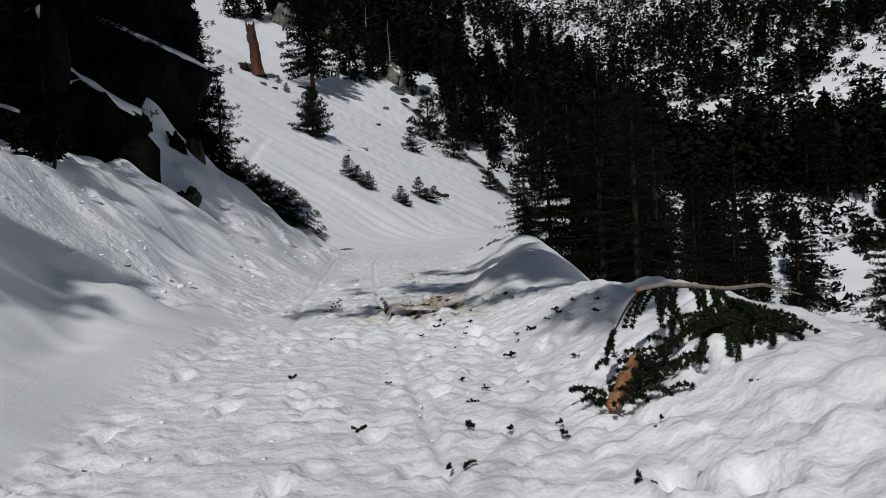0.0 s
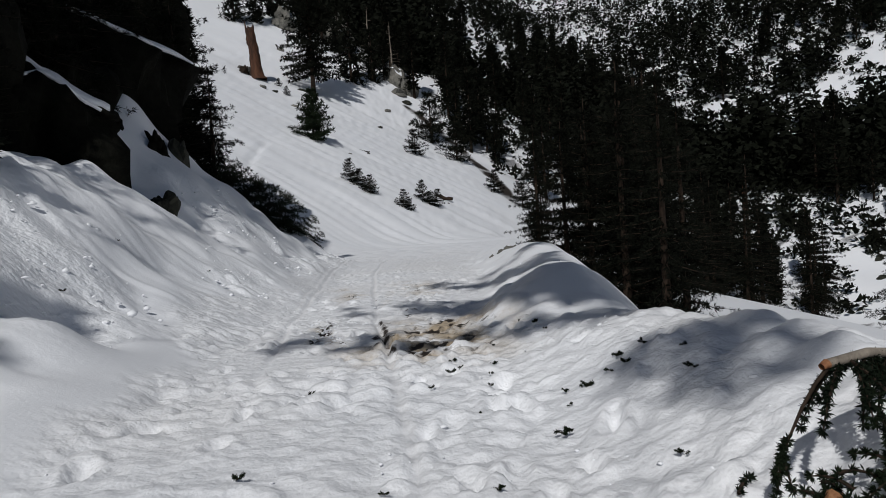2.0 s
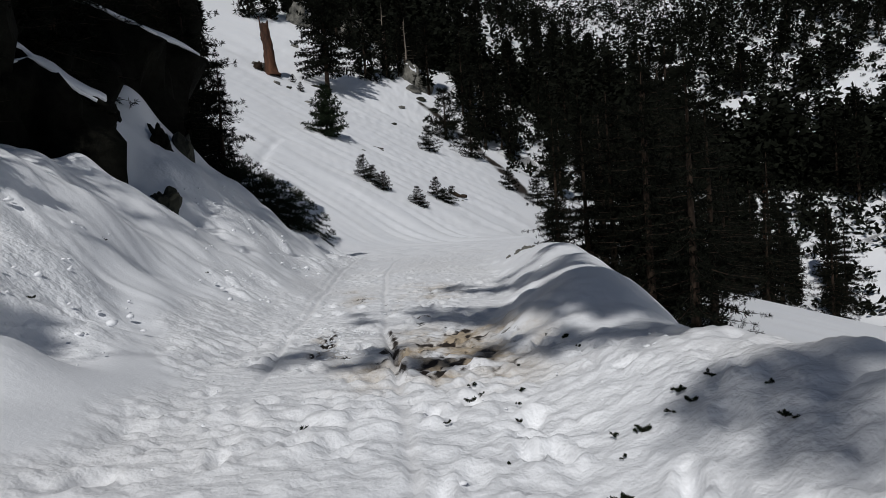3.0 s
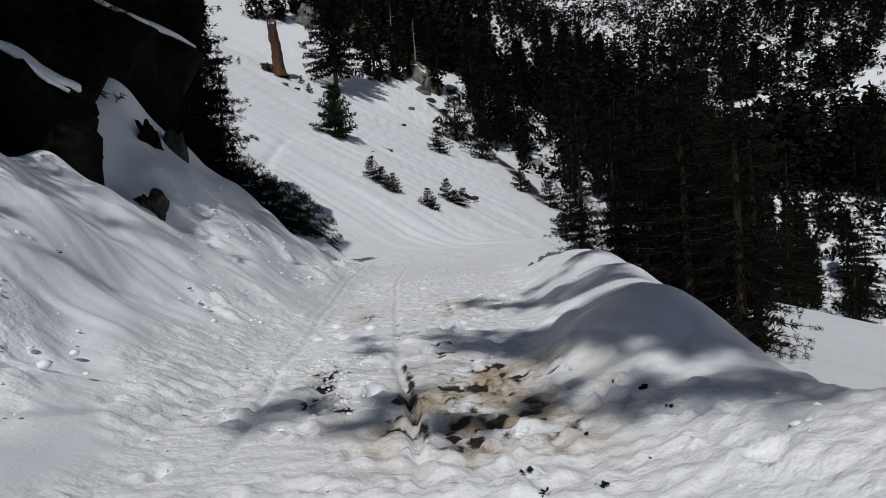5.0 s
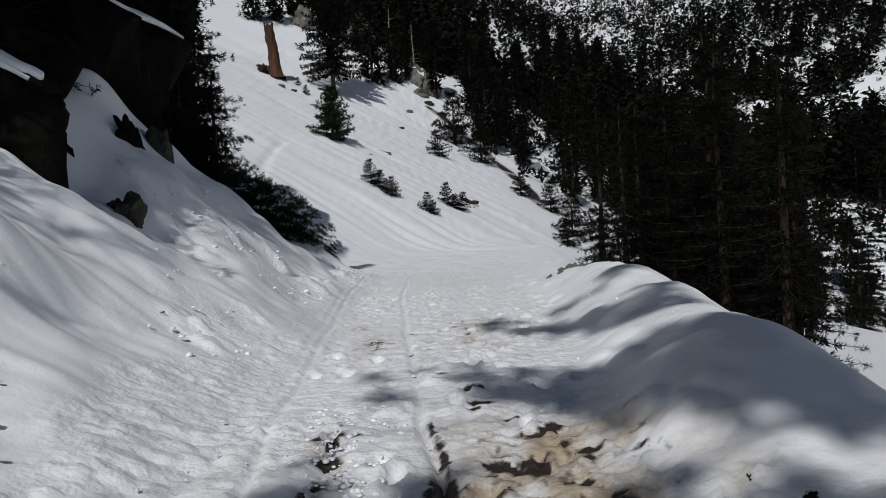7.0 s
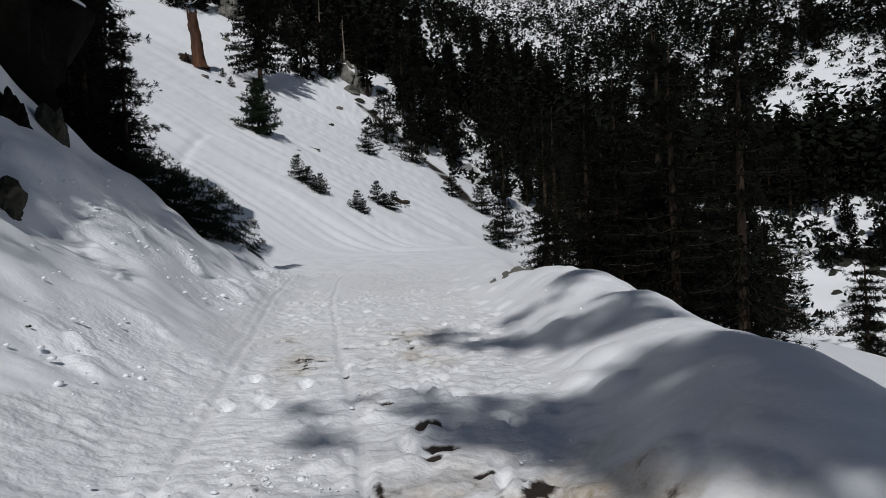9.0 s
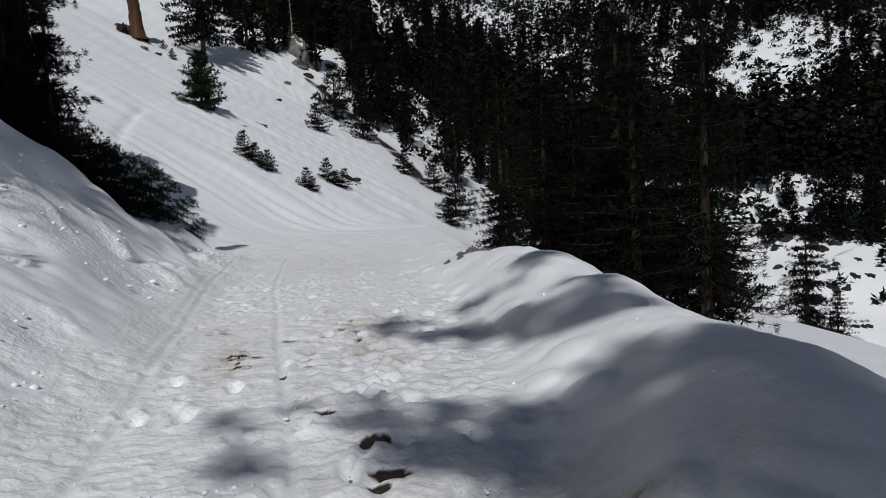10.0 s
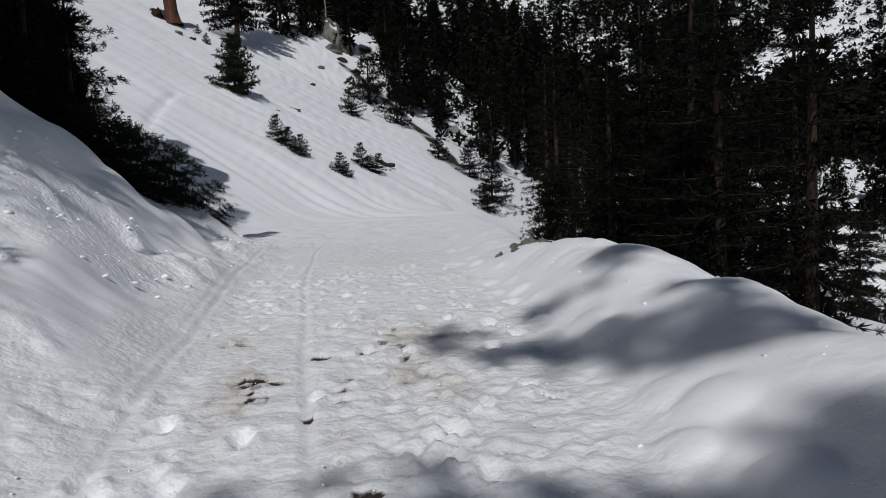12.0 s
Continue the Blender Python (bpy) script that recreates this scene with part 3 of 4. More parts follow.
def shade_pine(name, seed, trunk, shades, label):
    """A tall, thin pine beside the track, out of sight, whose tufts shade the snow.
    trunk: x, y, z; shades: where each tuft's shade falls, its half sizes and the tuft's height."""
    r = np.random.default_rng(seed)
    root = new(name)
    trunk = np.array(trunk, float)
    zs = np.linspace(trunk[0, 2], trunk[-1, 2], 24)
    line = np.column_stack([np.interp(zs, trunk[:, 2], trunk[:, 0]), np.interp(zs, trunk[:, 2], trunk[:, 1]), zs])
    v, f = tube(line, 0.08 * (1 - np.linspace(0, 1, 24)) ** 2.6 + 0.013, 8)
    stem = new("trunk", raw_mesh("trunk", v, f, BARK, True))
    stem.parent = root
    stems, places, ways, last = [], [], [], None
    for gx, gy, wide, long, up in shades:
        c = np.array([gx, gy, 0.0]) + np.array([-0.3, -1.0, 1.0]) * up
        start = line[np.argmin(np.abs(line[:, 2] - up + 0.5))]
        if last is not None and np.linalg.norm(c - last) < 1.6:
            start = last
        last = c
        stems.append(tube([start, (start + c) / 2 + [0, 0, 0.15], c], [0.011, 0.009, 0.007], 4))
        out = unit(c - start)
        for k in range(max(3, int(90 * wide * long))):
            a, q = r.uniform(0, 6.28), r.random() ** 0.5
            d = np.array([np.cos(a) * q * wide, np.sin(a) * q * long * 0.7, np.sin(a) * q * long * 0.35 + r.normal(0, 0.1)])
            stems.append(tube([c + d * 0.2, c + d], [0.008, 0.004], 3))
            for _ in range(4):
                places.append(c + d + r.normal(0, 0.09, 3))
                ways.append(unit(d) + 0.6 * out)
    v, f = joined(stems)
    limbs = new("branchwork", raw_mesh("branchwork", v, f, BARK))
    limbs.parent = root
    limbs["kind"] = "stuff"
    v, f = needles(r, np.array(places), unit(np.array(ways)), 9, 0.24, 0.028, 0.9)
    crown = new("crown", raw_mesh("crown", v, f, NEEDLES))
    crown.parent = root
    crown["kind"] = "stuff"
    return tagged(root, label, "tree", "pines beside the track")


# added out of view; tufts are set back along the sun from the wanted shade
shade_pine("pine_tree", 6, ((-9.1, -6.0, 1.0), (-9.0, -5.8, 14), (-7.7, -5.7, 17), (-6.2, -6.0, 20), (-5.1, -5.4, 23.5), (-4.9, -5.3, 24.5)), (
    (-4.3, 9.8, 0.5, 0.7, 14.0), (-4.1, 10.3, 0.4, 0.6, 14.5), (-4.5, 9.2, 0.5, 0.7, 13.5), (-3.95, 8.5, 0.4, 0.5, 12.5),
    (-1.6, 11.2, 0.28, 0.45, 16.5), (-0.75, 10.8, 0.3, 0.45, 16.4), (0.0, 10.25, 0.35, 0.2, 16.0), (0.75, 10.65, 0.4, 0.3, 16.6), (1.4, 10.25, 0.5, 0.3, 16.4), (2.0, 9.95, 0.5, 0.35, 16.2), (2.7, 9.9, 0.4, 0.4, 16.6), (-1.05, 13.8, 0.25, 0.22, 19.0), (-1.2, 15.0, 0.3, 0.15, 20.0),
    (-0.1, 14.9, 0.3, 0.25, 20.2), (0.45, 14.0, 0.5, 0.6, 19.6), (1.0, 13.7, 0.5, 0.62, 19.4), (1.6, 13.4, 0.5, 0.65, 19.6), (2.2, 13.2, 0.45, 0.75, 19.4), (2.7, 13.8, 0.5, 0.8, 20.0), (1.9, 12.3, 0.3, 0.3, 18.6), (1.75, 12.5, 0.4, 0.45, 18.8), (2.35, 12.0, 0.5, 0.55, 18.4), (2.8, 12.7, 0.45, 0.6, 19.0), (3.1, 11.8, 0.4, 0.5, 18.2), (2.0, 14.3, 0.4, 0.4, 20.0), (2.6, 11.4, 0.4, 0.3, 17.8), (1.2, 12.9, 0.3, 0.25, 18.8), (1.3, 12.35, 0.4, 0.35, 18.4), (1.75, 12.0, 0.4, 0.35, 18.2), (2.15, 12.25, 0.5, 0.4, 18.4), (1.55, 12.85, 0.4, 0.4, 18.8), (2.35, 11.75, 0.4, 0.3, 18.0), (0.75, 12.9, 0.3, 0.25, 18.8), (2.4, 13.0, 0.5, 0.5, 19.0), (3.0, 13.0, 0.55, 0.6, 19.2), (3.1, 12.0, 0.4, 0.4, 18.4), (2.5, 13.9, 0.45, 0.45, 19.8),
    (0.7, 18.8, 0.4, 0.3, 23.6), (1.2, 18.0, 0.45, 0.4, 23.2), (1.75, 17.5, 0.5, 0.4, 23.0), (2.3, 17.0, 0.5, 0.5, 22.8), (2.75, 16.6, 0.45, 0.5, 22.4), (3.0, 17.8, 0.3, 0.5, 23.4), (2.2, 19.6, 0.4, 0.25, 24.2), (3.2, 20.5, 0.4, 0.5, 24.4)),
    "unseen bent pine with a thin trunk, added to shade the track")
shade_pine("pine_tree", 7, ((-3.7, -10.0, 0.5), (-3.7, -10.0, 12), (-3.5, -9.9, 18.0)), (
    (2.0, 7.5, 0.35, 0.35, 17.2), (2.2, 6.8, 0.4, 0.35, 16.6), (2.5, 7.4, 0.4, 0.4, 17.2), (1.9, 6.4, 0.25, 0.2, 16.2)),
    "unseen bent pine with a thin trunk, added to shade the track")


def wooded(x, y):
    """Whether a place lies in the forest beyond the open snow face."""
    edge = 17 if y < 136 else 17 - 0.72 * (y - 136)
    return x > edge and not (x < 24 and y < 75)


def seen_from_track(x, y):
    """Bearing and reach of a place from the middle of the walk."""
    return math.degrees(math.atan2(x + 0.5, y - 8)), math.hypot(x + 0.5, y - 8)


def scatter():
    spots, tries = [], 0
    r = np.random.default_rng(23)
    while len(spots) < 235 and tries < 40000:
        tries += 1
        a, d = math.radians(r.uniform(-14, 50)), 95 + 215 * r.random() ** 0.9
        x, y = -0.5 + d * math.sin(a), 8 + d * math.cos(a)
        bearing, reach = seen_from_track(x, y)
        if not wooded(x, y) or (bearing > 36 and reach < 150) or (bearing > 27 and reach < 118):
            continue
        clump = float(value_noise(np.array(x * 0.06), np.array(y * 0.06), 9))
        if clump > (0.09 if bearing < 15 else -0.06):
            continue
        gap = 3.2 if bearing < 16 else 4.6
        if all((x - p) ** 2 + (y - q) ** 2 > gap ** 2 for p, q in spots):
            spots.append((x, y))
    for x, y in spots:
        kind = mid_fir if r.random() < 0.6 else mid_pine
        put(kind, x, y, r.uniform(0.65, 1.35), r.uniform(0, 360), 0.3, PINE, "tree", "trees of the mountain forest", first=kind not in used)
        used.add(kind)


scatter()
# the clump at the edge of the boulder slope
for x, y, size in ((95.0, 124.0, 0.9), (98.0, 121.0, 1.1), (101.0, 118.0, 1.2), (104.0, 121.0, 1.2), (100.0, 127.0, 1.1), (108.0, 116.0, 1.3), (106.0, 112.0, 1.2), (111.0, 110.0, 1.3), (93.0, 129.0, 0.8)):
    put(mid_fir, x, y, size, 40 * x, 0.3, PINE, "tree", "trees of the mountain forest")


def far_forest():
    """The woods high on the far mountainside, past counting."""
    r = np.random.default_rng(31)
    pieces, n = [], 0
    while n < 9500:
        bearing, d = r.uniform(-16, 50), 180 + 620 * r.random() ** 1.5
        x, y = d * math.sin(math.radians(bearing)), 10 + d * math.cos(math.radians(bearing))
        if not wooded(x, y) or float(value_noise(np.array(x * 0.03), np.array(y * 0.03), 19)) + 0.5 * float(value_noise(np.array(x * 0.09), np.array(y * 0.09), 20)) > (0.22 if bearing > 20 else 0.15):
            continue
        n += 1
        tall = r.uniform(5, 14)
        base = np.array([x, y, ground_at(x, y) - 0.3])
        k = 36 if d < 350 else 20
        s = r.random(k) ** 1.2
        a = r.uniform(0, 6.28, k)
        reach = 0.24 * tall * (1 - s) ** 0.8 * r.uniform(0.1, 1.0, k)
        p = base + np.column_stack([np.cos(a) * reach * 0.6, np.sin(a) * reach * 0.6, s * tall * 0.95])
        w = np.column_stack([np.cos(a), np.sin(a), 0.1 + 0 * a])
        pieces.append(needles(r, p, w, 1, 0.2 * tall, 0.05 * tall, 0.5))
    v, f = joined(pieces)
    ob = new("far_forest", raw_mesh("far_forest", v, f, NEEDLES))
    tagged(ob, "scattered dark conifers covering a distant snowy mountainside", "forest", kind="stuff")


far_forest()


def brush():
    """Low scrub and small trees on the slopes across the gully."""
    r = np.random.default_rng(37)
    pieces, n = [], 0
    while n < 4800:
        a, d = math.radians(r.uniform(8, 50)), 125 + 330 * r.random()
        x, y = -0.5 + d * math.sin(a), 8 + d * math.cos(a)
        if not wooded(x, y) or (d < 150 and r.random() < 0.7):
            continue
        n += 1
        tall = r.uniform(0.7, 3.2)
        k = 14
        p = np.array([x, y, ground_at(x, y) - 0.1]) + np.column_stack([r.normal(0, 0.35 * tall, k), r.normal(0, 0.35 * tall, k), r.uniform(0, 0.8, k) * tall])
        w = np.column_stack([r.normal(0, 0.6, k), r.normal(0, 0.6, k), 0.3 + 0 * p[:, 0]])
        pieces.append(needles(r, p, unit(w), 2, 0.6 * tall, 0.13 * tall, 0.7))
    v, f = joined(pieces)
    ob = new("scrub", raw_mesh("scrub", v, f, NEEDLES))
    tagged(ob, "low dark scrub dotted over a snowy slope", "scrub", kind="stuff")


brush()

# trees of the open face
put(tall_pine, -17.6, 138.2, 1.0, 40, 0.3, "tall dark pine with a bare lower trunk on the snow face", "tree", first=True)
for x, y, size, kind in ((-11.5, 158.0, 1.5, mid_fir), (-30.0, 180.0, 1.3, mid_pine), (-24.5, 183.0, 1.3, mid_fir), (-35.0, 174.0, 1.2, mid_fir), (-20.0, 181.0, 1.2, mid_pine), (-39.0, 168.0, 1.2, mid_fir), (-33.0, 186.0, 1.5, mid_fir), (-15.5, 176.0, 1.2, mid_fir), (-27.0, 190.0, 1.5, mid_pine), (-7.0, 166.0, 1.1, mid_fir)):
    put(kind, x, y, size, 70 * x, 0.3, PINE, "tree", "trees of the mountain forest")


# ---- things of the open face ----
def part(name, verts, faces, mat, parent, label="", smooth=False, kind=""):
    ob = new(name, raw_mesh(name, verts, faces, mat, smooth))
    ob.parent = parent
    return tagged(ob, label, kind=kind)


young_pine = conifer("young_pine", 11, 7.0, 3.6, clear=0.03, whorls=15, each=7, droop=-0.05, tuft=0.34, count=9, length=0.5, width=0.04, bare=0.08, leaves=FRESH)
put(young_pine, -12.46, 95.4, 1.0, 20, 0.1, "young green pine with full branches in open snow", "tree", "young pines on the snow face", first=True)
seedling = conifer("young_fir", 12, 4.4, 2.5, clear=0.02, whorls=9, each=6, droop=0.0, tuft=0.32, count=7, length=0.4, width=0.032, bare=0.2)
put(seedling, 1.29, 117.4, 1.0, 20, 0.1, "small dark fir half buried in snow", "tree", "young pines on the snow face", first=True)
for x, y, size, turn in ((13.3, 110.0, 0.85, 50), (17.0, 106.0, 1.1, 90), (17.5, 94.0, 1.3, 130), (15.6, 88.0, 0.9, 10), (-20.9, 126.4, 0.4, 80), (9.0, 128.0, 1.7, 200), (5.0, 140.0, 2.4, 240)):
    put(seedling, x, y, size, turn, 0.1, "small dark fir half buried in snow", "tree", "young pines on the snow face")


def shrub(name, seed, tall, wide, stems, leaves, count=8, length=0.22, width=0.03, tuft=0.16):
    """A many-stemmed bush that stands out of the snow."""
    r = np.random.default_rng(seed)
    root = new(name)
    places, ways = [], []
    for k in range(stems):
        a = 6.28 * k / stems + r.normal(0, 0.4)
        s = r.uniform(0.25, 1.0)
        foot = np.array([np.cos(a), np.sin(a), 0]) * wide * 0.35 * s
        top = foot + np.array([np.cos(a) * wide * 0.32 * s, np.sin(a) * wide * 0.32 * s, tall * r.uniform(0.5, 1.0) * (1.15 - 0.5 * s)])
        mid = (foot + top) / 2 + r.normal(0, 0.06 * tall, 3)
        v, f = tube([foot - [0, 0, 0.2], mid, top], [0.035, 0.022, 0.008], 5)
        part("stem", v, f, BARK, root)
        for q in np.arange(0.15, 1.0, tuft / tall):
            p = foot + (top - foot) * q + (mid - (foot + top) / 2) * 4 * q * (1 - q)
            for _ in range(3):
                out = unit(np.array([r.normal(), r.normal(), r.normal() * 0.4 + 0.25]))
                reach = 0.3 * tall * (1.1 - q) * r.uniform(0.2, 1.0)
                for g in (0.35, 0.7, 1.0):
                    places.append(p + out * reach * g)
                    ways.append(out + [0, 0, 0.3])
    v, f = needles(r, np.array(places), unit(np.array(ways)), count, length, width)
    part("foliage", v, f, leaves, root, kind="stuff")
    return root


def put_shrub(ob, x, y, label, group="", turn=0.0, size=1.0):
    ob.matrix_basis = pose(x, y, ground_at(x, y) - 0.05, 0, 0, turn)
    ob.scale = (size, size, size)
    return tagged(ob, label, "bush", group)


BUSH = "dark evergreen bush poking out of the snow slope"
FACE = "bushes on the snow face"
for x, y, size, lean in ((-6.5, 79.2, 0.62, -6), (-5.9, 78.6, 0.45, 12), (-4.4, 77.4, 0.5, 8), (-5.0, 77.9, 0.36, -10), (-0.9, 77.1, 0.46, -8), (-0.2, 76.9, 0.36, 14), (1.6, 83.6, 0.62, -8), (2.7, 83.3, 0.5, 16), (2.2, 83.0, 0.36, 4), (-23.4, 133.0, 0.35, 0)):
    ob = put(seedling, x, y, size, 40 * x, 0.05, BUSH, "bush", FACE, lean)
BANK = "green fir sapling leaning out of the foot of the bank"
sapling = conifer("young_fir", 14, 2.3, 1.5, clear=0.02, whorls=9, each=6, droop=0.05, tuft=0.15, count=7, length=0.17, width=0.012, bare=0.15, leaves=FRESH, thick=0.035)
for k, (x, y, size, turn, lean) in enumerate(((-7.7, 32.2, 0.95, 200, 10), (-7.1, 32.5, 0.9, 120, 14), (-6.6, 32.7, 0.85, 80, 18), (-6.1, 33.0, 0.8, 100, 20), (-5.6, 33.4, 0.62, 95, 26), (-8.2, 33.0, 1.1, 20, 8), (-5.1, 34.0, 0.5, 90, 34), (-6.8, 34.0, 0.9, 300, 8), (-6.0, 34.4, 0.7, 40, 14), (-7.4, 33.6, 1.05, 250, 6), (-4.8, 34.9, 0.35, 90, 40))):
    put(sapling, x, y, size, turn, 0.05, BANK, "young fir", "saplings at the bank", lean, first=k == 0)
put_shrub(shrub("bush", 29, 0.8, 1.0, 7, NEEDLES, 7, 0.2, 0.026), -6.3, 12.2, "sparse dark fir twigs on the bank's crest", "bushes at the bank")


def lump_verts(seed, size, rough=0.25, level=3, stretch=(1, 1, 1), freq=1.3):
    bm = bmesh.new()
    bmesh.ops.create_icosphere(bm, subdivisions=level, radius=1.0)
    shift = Vector((seed * 3.1, seed * 1.7, seed * 0.9))
    for v in bm.verts:
        n = v.co.normalized()
        d = noise.noise(n * freq + shift) + 0.5 * noise.noise(n * freq * 2.3 + shift) + 0.22 * noise.noise(n * freq * 6 + shift)
        cut = abs(noise.noise(n * freq * 1.1 - shift))
        v.co = Vector([c * s for c, s in zip(n * size * (1 + rough * d - 0.35 * rough * cut), stretch)])
    return bm


def rock(name, seed, x, y, size, mat, stretch=(1, 1, 0.8), label="", category="rock", group="", rough=0.5, sink=0.3, turn=0.0, cap=False, level=3, lift=None, smooth=False, shelf=None):
    bm = lump_verts(seed, size, rough, level, stretch, 1.4)
    if shelf:
        for v in bm.verts:
            v.co.z = min(v.co.z, shelf[0] + shelf[1] * v.co.x + shelf[2] * v.co.y + 0.3 * noise.noise(v.co * 1.3) + 0.12 * noise.noise(v.co * 3.1))
    root = new(name)
    mesh = bpy.data.meshes.new("stone")
    bm.to_mesh(mesh)
    mesh.materials.append(mat)
    if smooth:
        mesh.polygons.foreach_set("use_smooth", np.ones(len(mesh.polygons), bool))
    body = new("stone", mesh)
    body.parent = root
    if cap:
        bm.normal_update()
        kept = [f for f in bm.faces if f.normal.z > 0.42]
        bmesh.ops.delete(bm, geom=[f for f in bm.faces if f not in set(kept)], context="FACES")
        # only the largest ledge stays
        left, ledges = set(bm.faces), []
        while left:
            ledge, grow = set(), [left.pop()]
            while grow:
                f = grow.pop()
                ledge.add(f)
                for e in f.edges:
                    for g in e.link_faces:
                        if g in left:
                            left.remove(g)
                            grow.append(g)
            ledges.append(ledge)
        largest = max(ledges, key=len)
        bmesh.ops.delete(bm, geom=[f for f in bm.faces if f not in largest], context="FACES")
        made = bmesh.ops.extrude_face_region(bm, geom=bm.faces[:])
        for v in made["geom"]:
            if isinstance(v, bmesh.types.BMVert):
                v.co += Vector((0, 0, (0.1 + 0.12 * abs(noise.noise(v.co * 1.5))) * min(1.6, size)))
        for _ in range(4):
            bmesh.ops.smooth_vert(bm, verts=bm.verts[:], factor=0.5, use_axis_x=True, use_axis_y=True, use_axis_z=True)
        cap_mesh = bpy.data.meshes.new("snow_cap")
        bm.to_mesh(cap_mesh)
        cap_mesh.materials.append(SNOW)
        cap_mesh.polygons.foreach_set("use_smooth", np.ones(len(cap_mesh.polygons), bool))
        top = new("snow_cap", cap_mesh)
        top.parent = root
    bm.free()
    z = ground_at(x, y) if lift is None else lift
    root.matrix_basis = pose(x, y, z - sink * size, 0, 0, turn)
    return tagged(root, label, category, group)


# near-black copy of the rock: the outcrops' shade is put into its colour
SHADED_ROCK = mottled("shaded_rock", (0.003, 0.003, 0.002), (0.012, 0.012, 0.009), 5, gloss=0.05, bump=1.0, distance=0.12)
CLIFF = "mossy rock outcrop, its shade painted in, with a snow ledge on top"
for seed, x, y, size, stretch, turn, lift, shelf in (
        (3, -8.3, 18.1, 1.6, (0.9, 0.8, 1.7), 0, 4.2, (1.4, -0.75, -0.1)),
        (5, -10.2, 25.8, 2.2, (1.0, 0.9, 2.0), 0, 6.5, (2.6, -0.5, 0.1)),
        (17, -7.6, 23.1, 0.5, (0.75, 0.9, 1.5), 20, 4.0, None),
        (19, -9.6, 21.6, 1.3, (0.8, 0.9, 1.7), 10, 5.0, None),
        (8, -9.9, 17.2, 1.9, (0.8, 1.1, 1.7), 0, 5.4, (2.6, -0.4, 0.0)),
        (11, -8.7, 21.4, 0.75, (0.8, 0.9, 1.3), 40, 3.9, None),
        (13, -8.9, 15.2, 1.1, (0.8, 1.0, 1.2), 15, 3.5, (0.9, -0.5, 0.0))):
    rock("rock_outcrop", seed, x, y, size, SHADED_ROCK, stretch, CLIFF, "rock", "outcrops above the bank", 0.85, 0.0, turn, shelf is not None, 4, lift, True, shelf)
# added unseen behind the firs to cast the wedge of shade on the face
rock("cliff", 21, -18.6, 45.6, 9.0, SHADED_ROCK, (0.6, 0.35, 1.35), "hidden rock cliff added behind the firs to shade the snow face", "cliff", "", 0.25, 0.0, 0, False, 4, 13.0, True, (11.5, -0.62, 0.0))
rock("boulder", 6, -6.4, 20.0, 0.52, MOSS_ROCK, (0.75, 0.8, 1.1), "dark mossy boulder lodged in the snow bank", "rock", "", 0.5, 0.0, 30, False, 4, 2.25)
rock("rock", 15, -7.4, 24.6, 0.5, MOSS_ROCK, (0.7, 1.0, 1.2), "dark rock showing through the snow bank", "rock", "", 0.5, 0.0, 30, False, 3)
FACE_ROCK = "dark rock sticking out of the snow face"
for k, (x, y, size) in enumerate(((-18.6, 118.1, 0.7), (-19.6, 137.0, 0.8), (-3.7, 148.4, 0.8), (-4.8, 131.6, 0.55), (-7.9, 95.2, 0.3), (-5.7, 100.8, 0.3), (-30.0, 135.0, 1.6), (-28.4, 133.0, 0.9), (-24.8, 124.9, 0.8), (-22.9, 125.5, 0.5), (-27.3, 160.0, 0.9), (0.6, 160.0, 1.2), (-1.0, 165.0, 2.2), (2.9, 155.0, 1.2), (4.6, 88.2, 0.18))):
    rock("rock", 30 + k, x, y, size, MOSS_ROCK if k % 2 else ROCK, (1.3, 0.9, 0.6), FACE_ROCK, "rock", "rocks on the snow face", 0.5, 0.1, 37 * k, False, 2)
for k, (x, y, size) in enumerate(((-29.5, 180.0, 3.2), (-16.0, 184.0, 4.5), (-20.5, 187.0, 3.4), (-1.5, 172.0, 3.0), (1.5, 168.0, 2.4))):
    rock("crag", 50 + k, x, y, size, ROCK, (0.9, 0.9, 1.25), "grey granite crag with snow on its top", "rock", "crags above the face", 0.5, -0.2, 61 * k, True, 3)
for k, (x, y, size) in enumerate(((3.1, 24.6, 0.17), (3.35, 25.2, 0.22), (2.8, 24.4, 0.12), (3.6, 25.7, 0.2), (3.0, 25.0, 0.14), (2.6, 24.9, 0.1), (3.3, 24.2, 0.13))):
    rock("rock", 70 + k, x, y, size, ROCK, (1.2, 0.9, 0.8), "broken grey rock at the end of the berm", "rock", "rocks at the berm", 0.6, 0.25, 50 * k, False, 3)
# boulder field across the gully
r = np.random.default_rng(41)
for k in range(110):
    a, d = math.radians(r.uniform(36, 49)), r.uniform(122, 165)
    x, y = -0.5 + d * math.sin(a), 8 + d * math.cos(a)
    rock("rock", 80 + k, x, y, r.uniform(0.35, 1.3), MOSS_ROCK, (1.2, 0.8, 0.8), "small dark rock on the snow across the gully", "rock", "rocks across the gully", 0.9, 0.3, r.uniform(0, 360), False, 2)


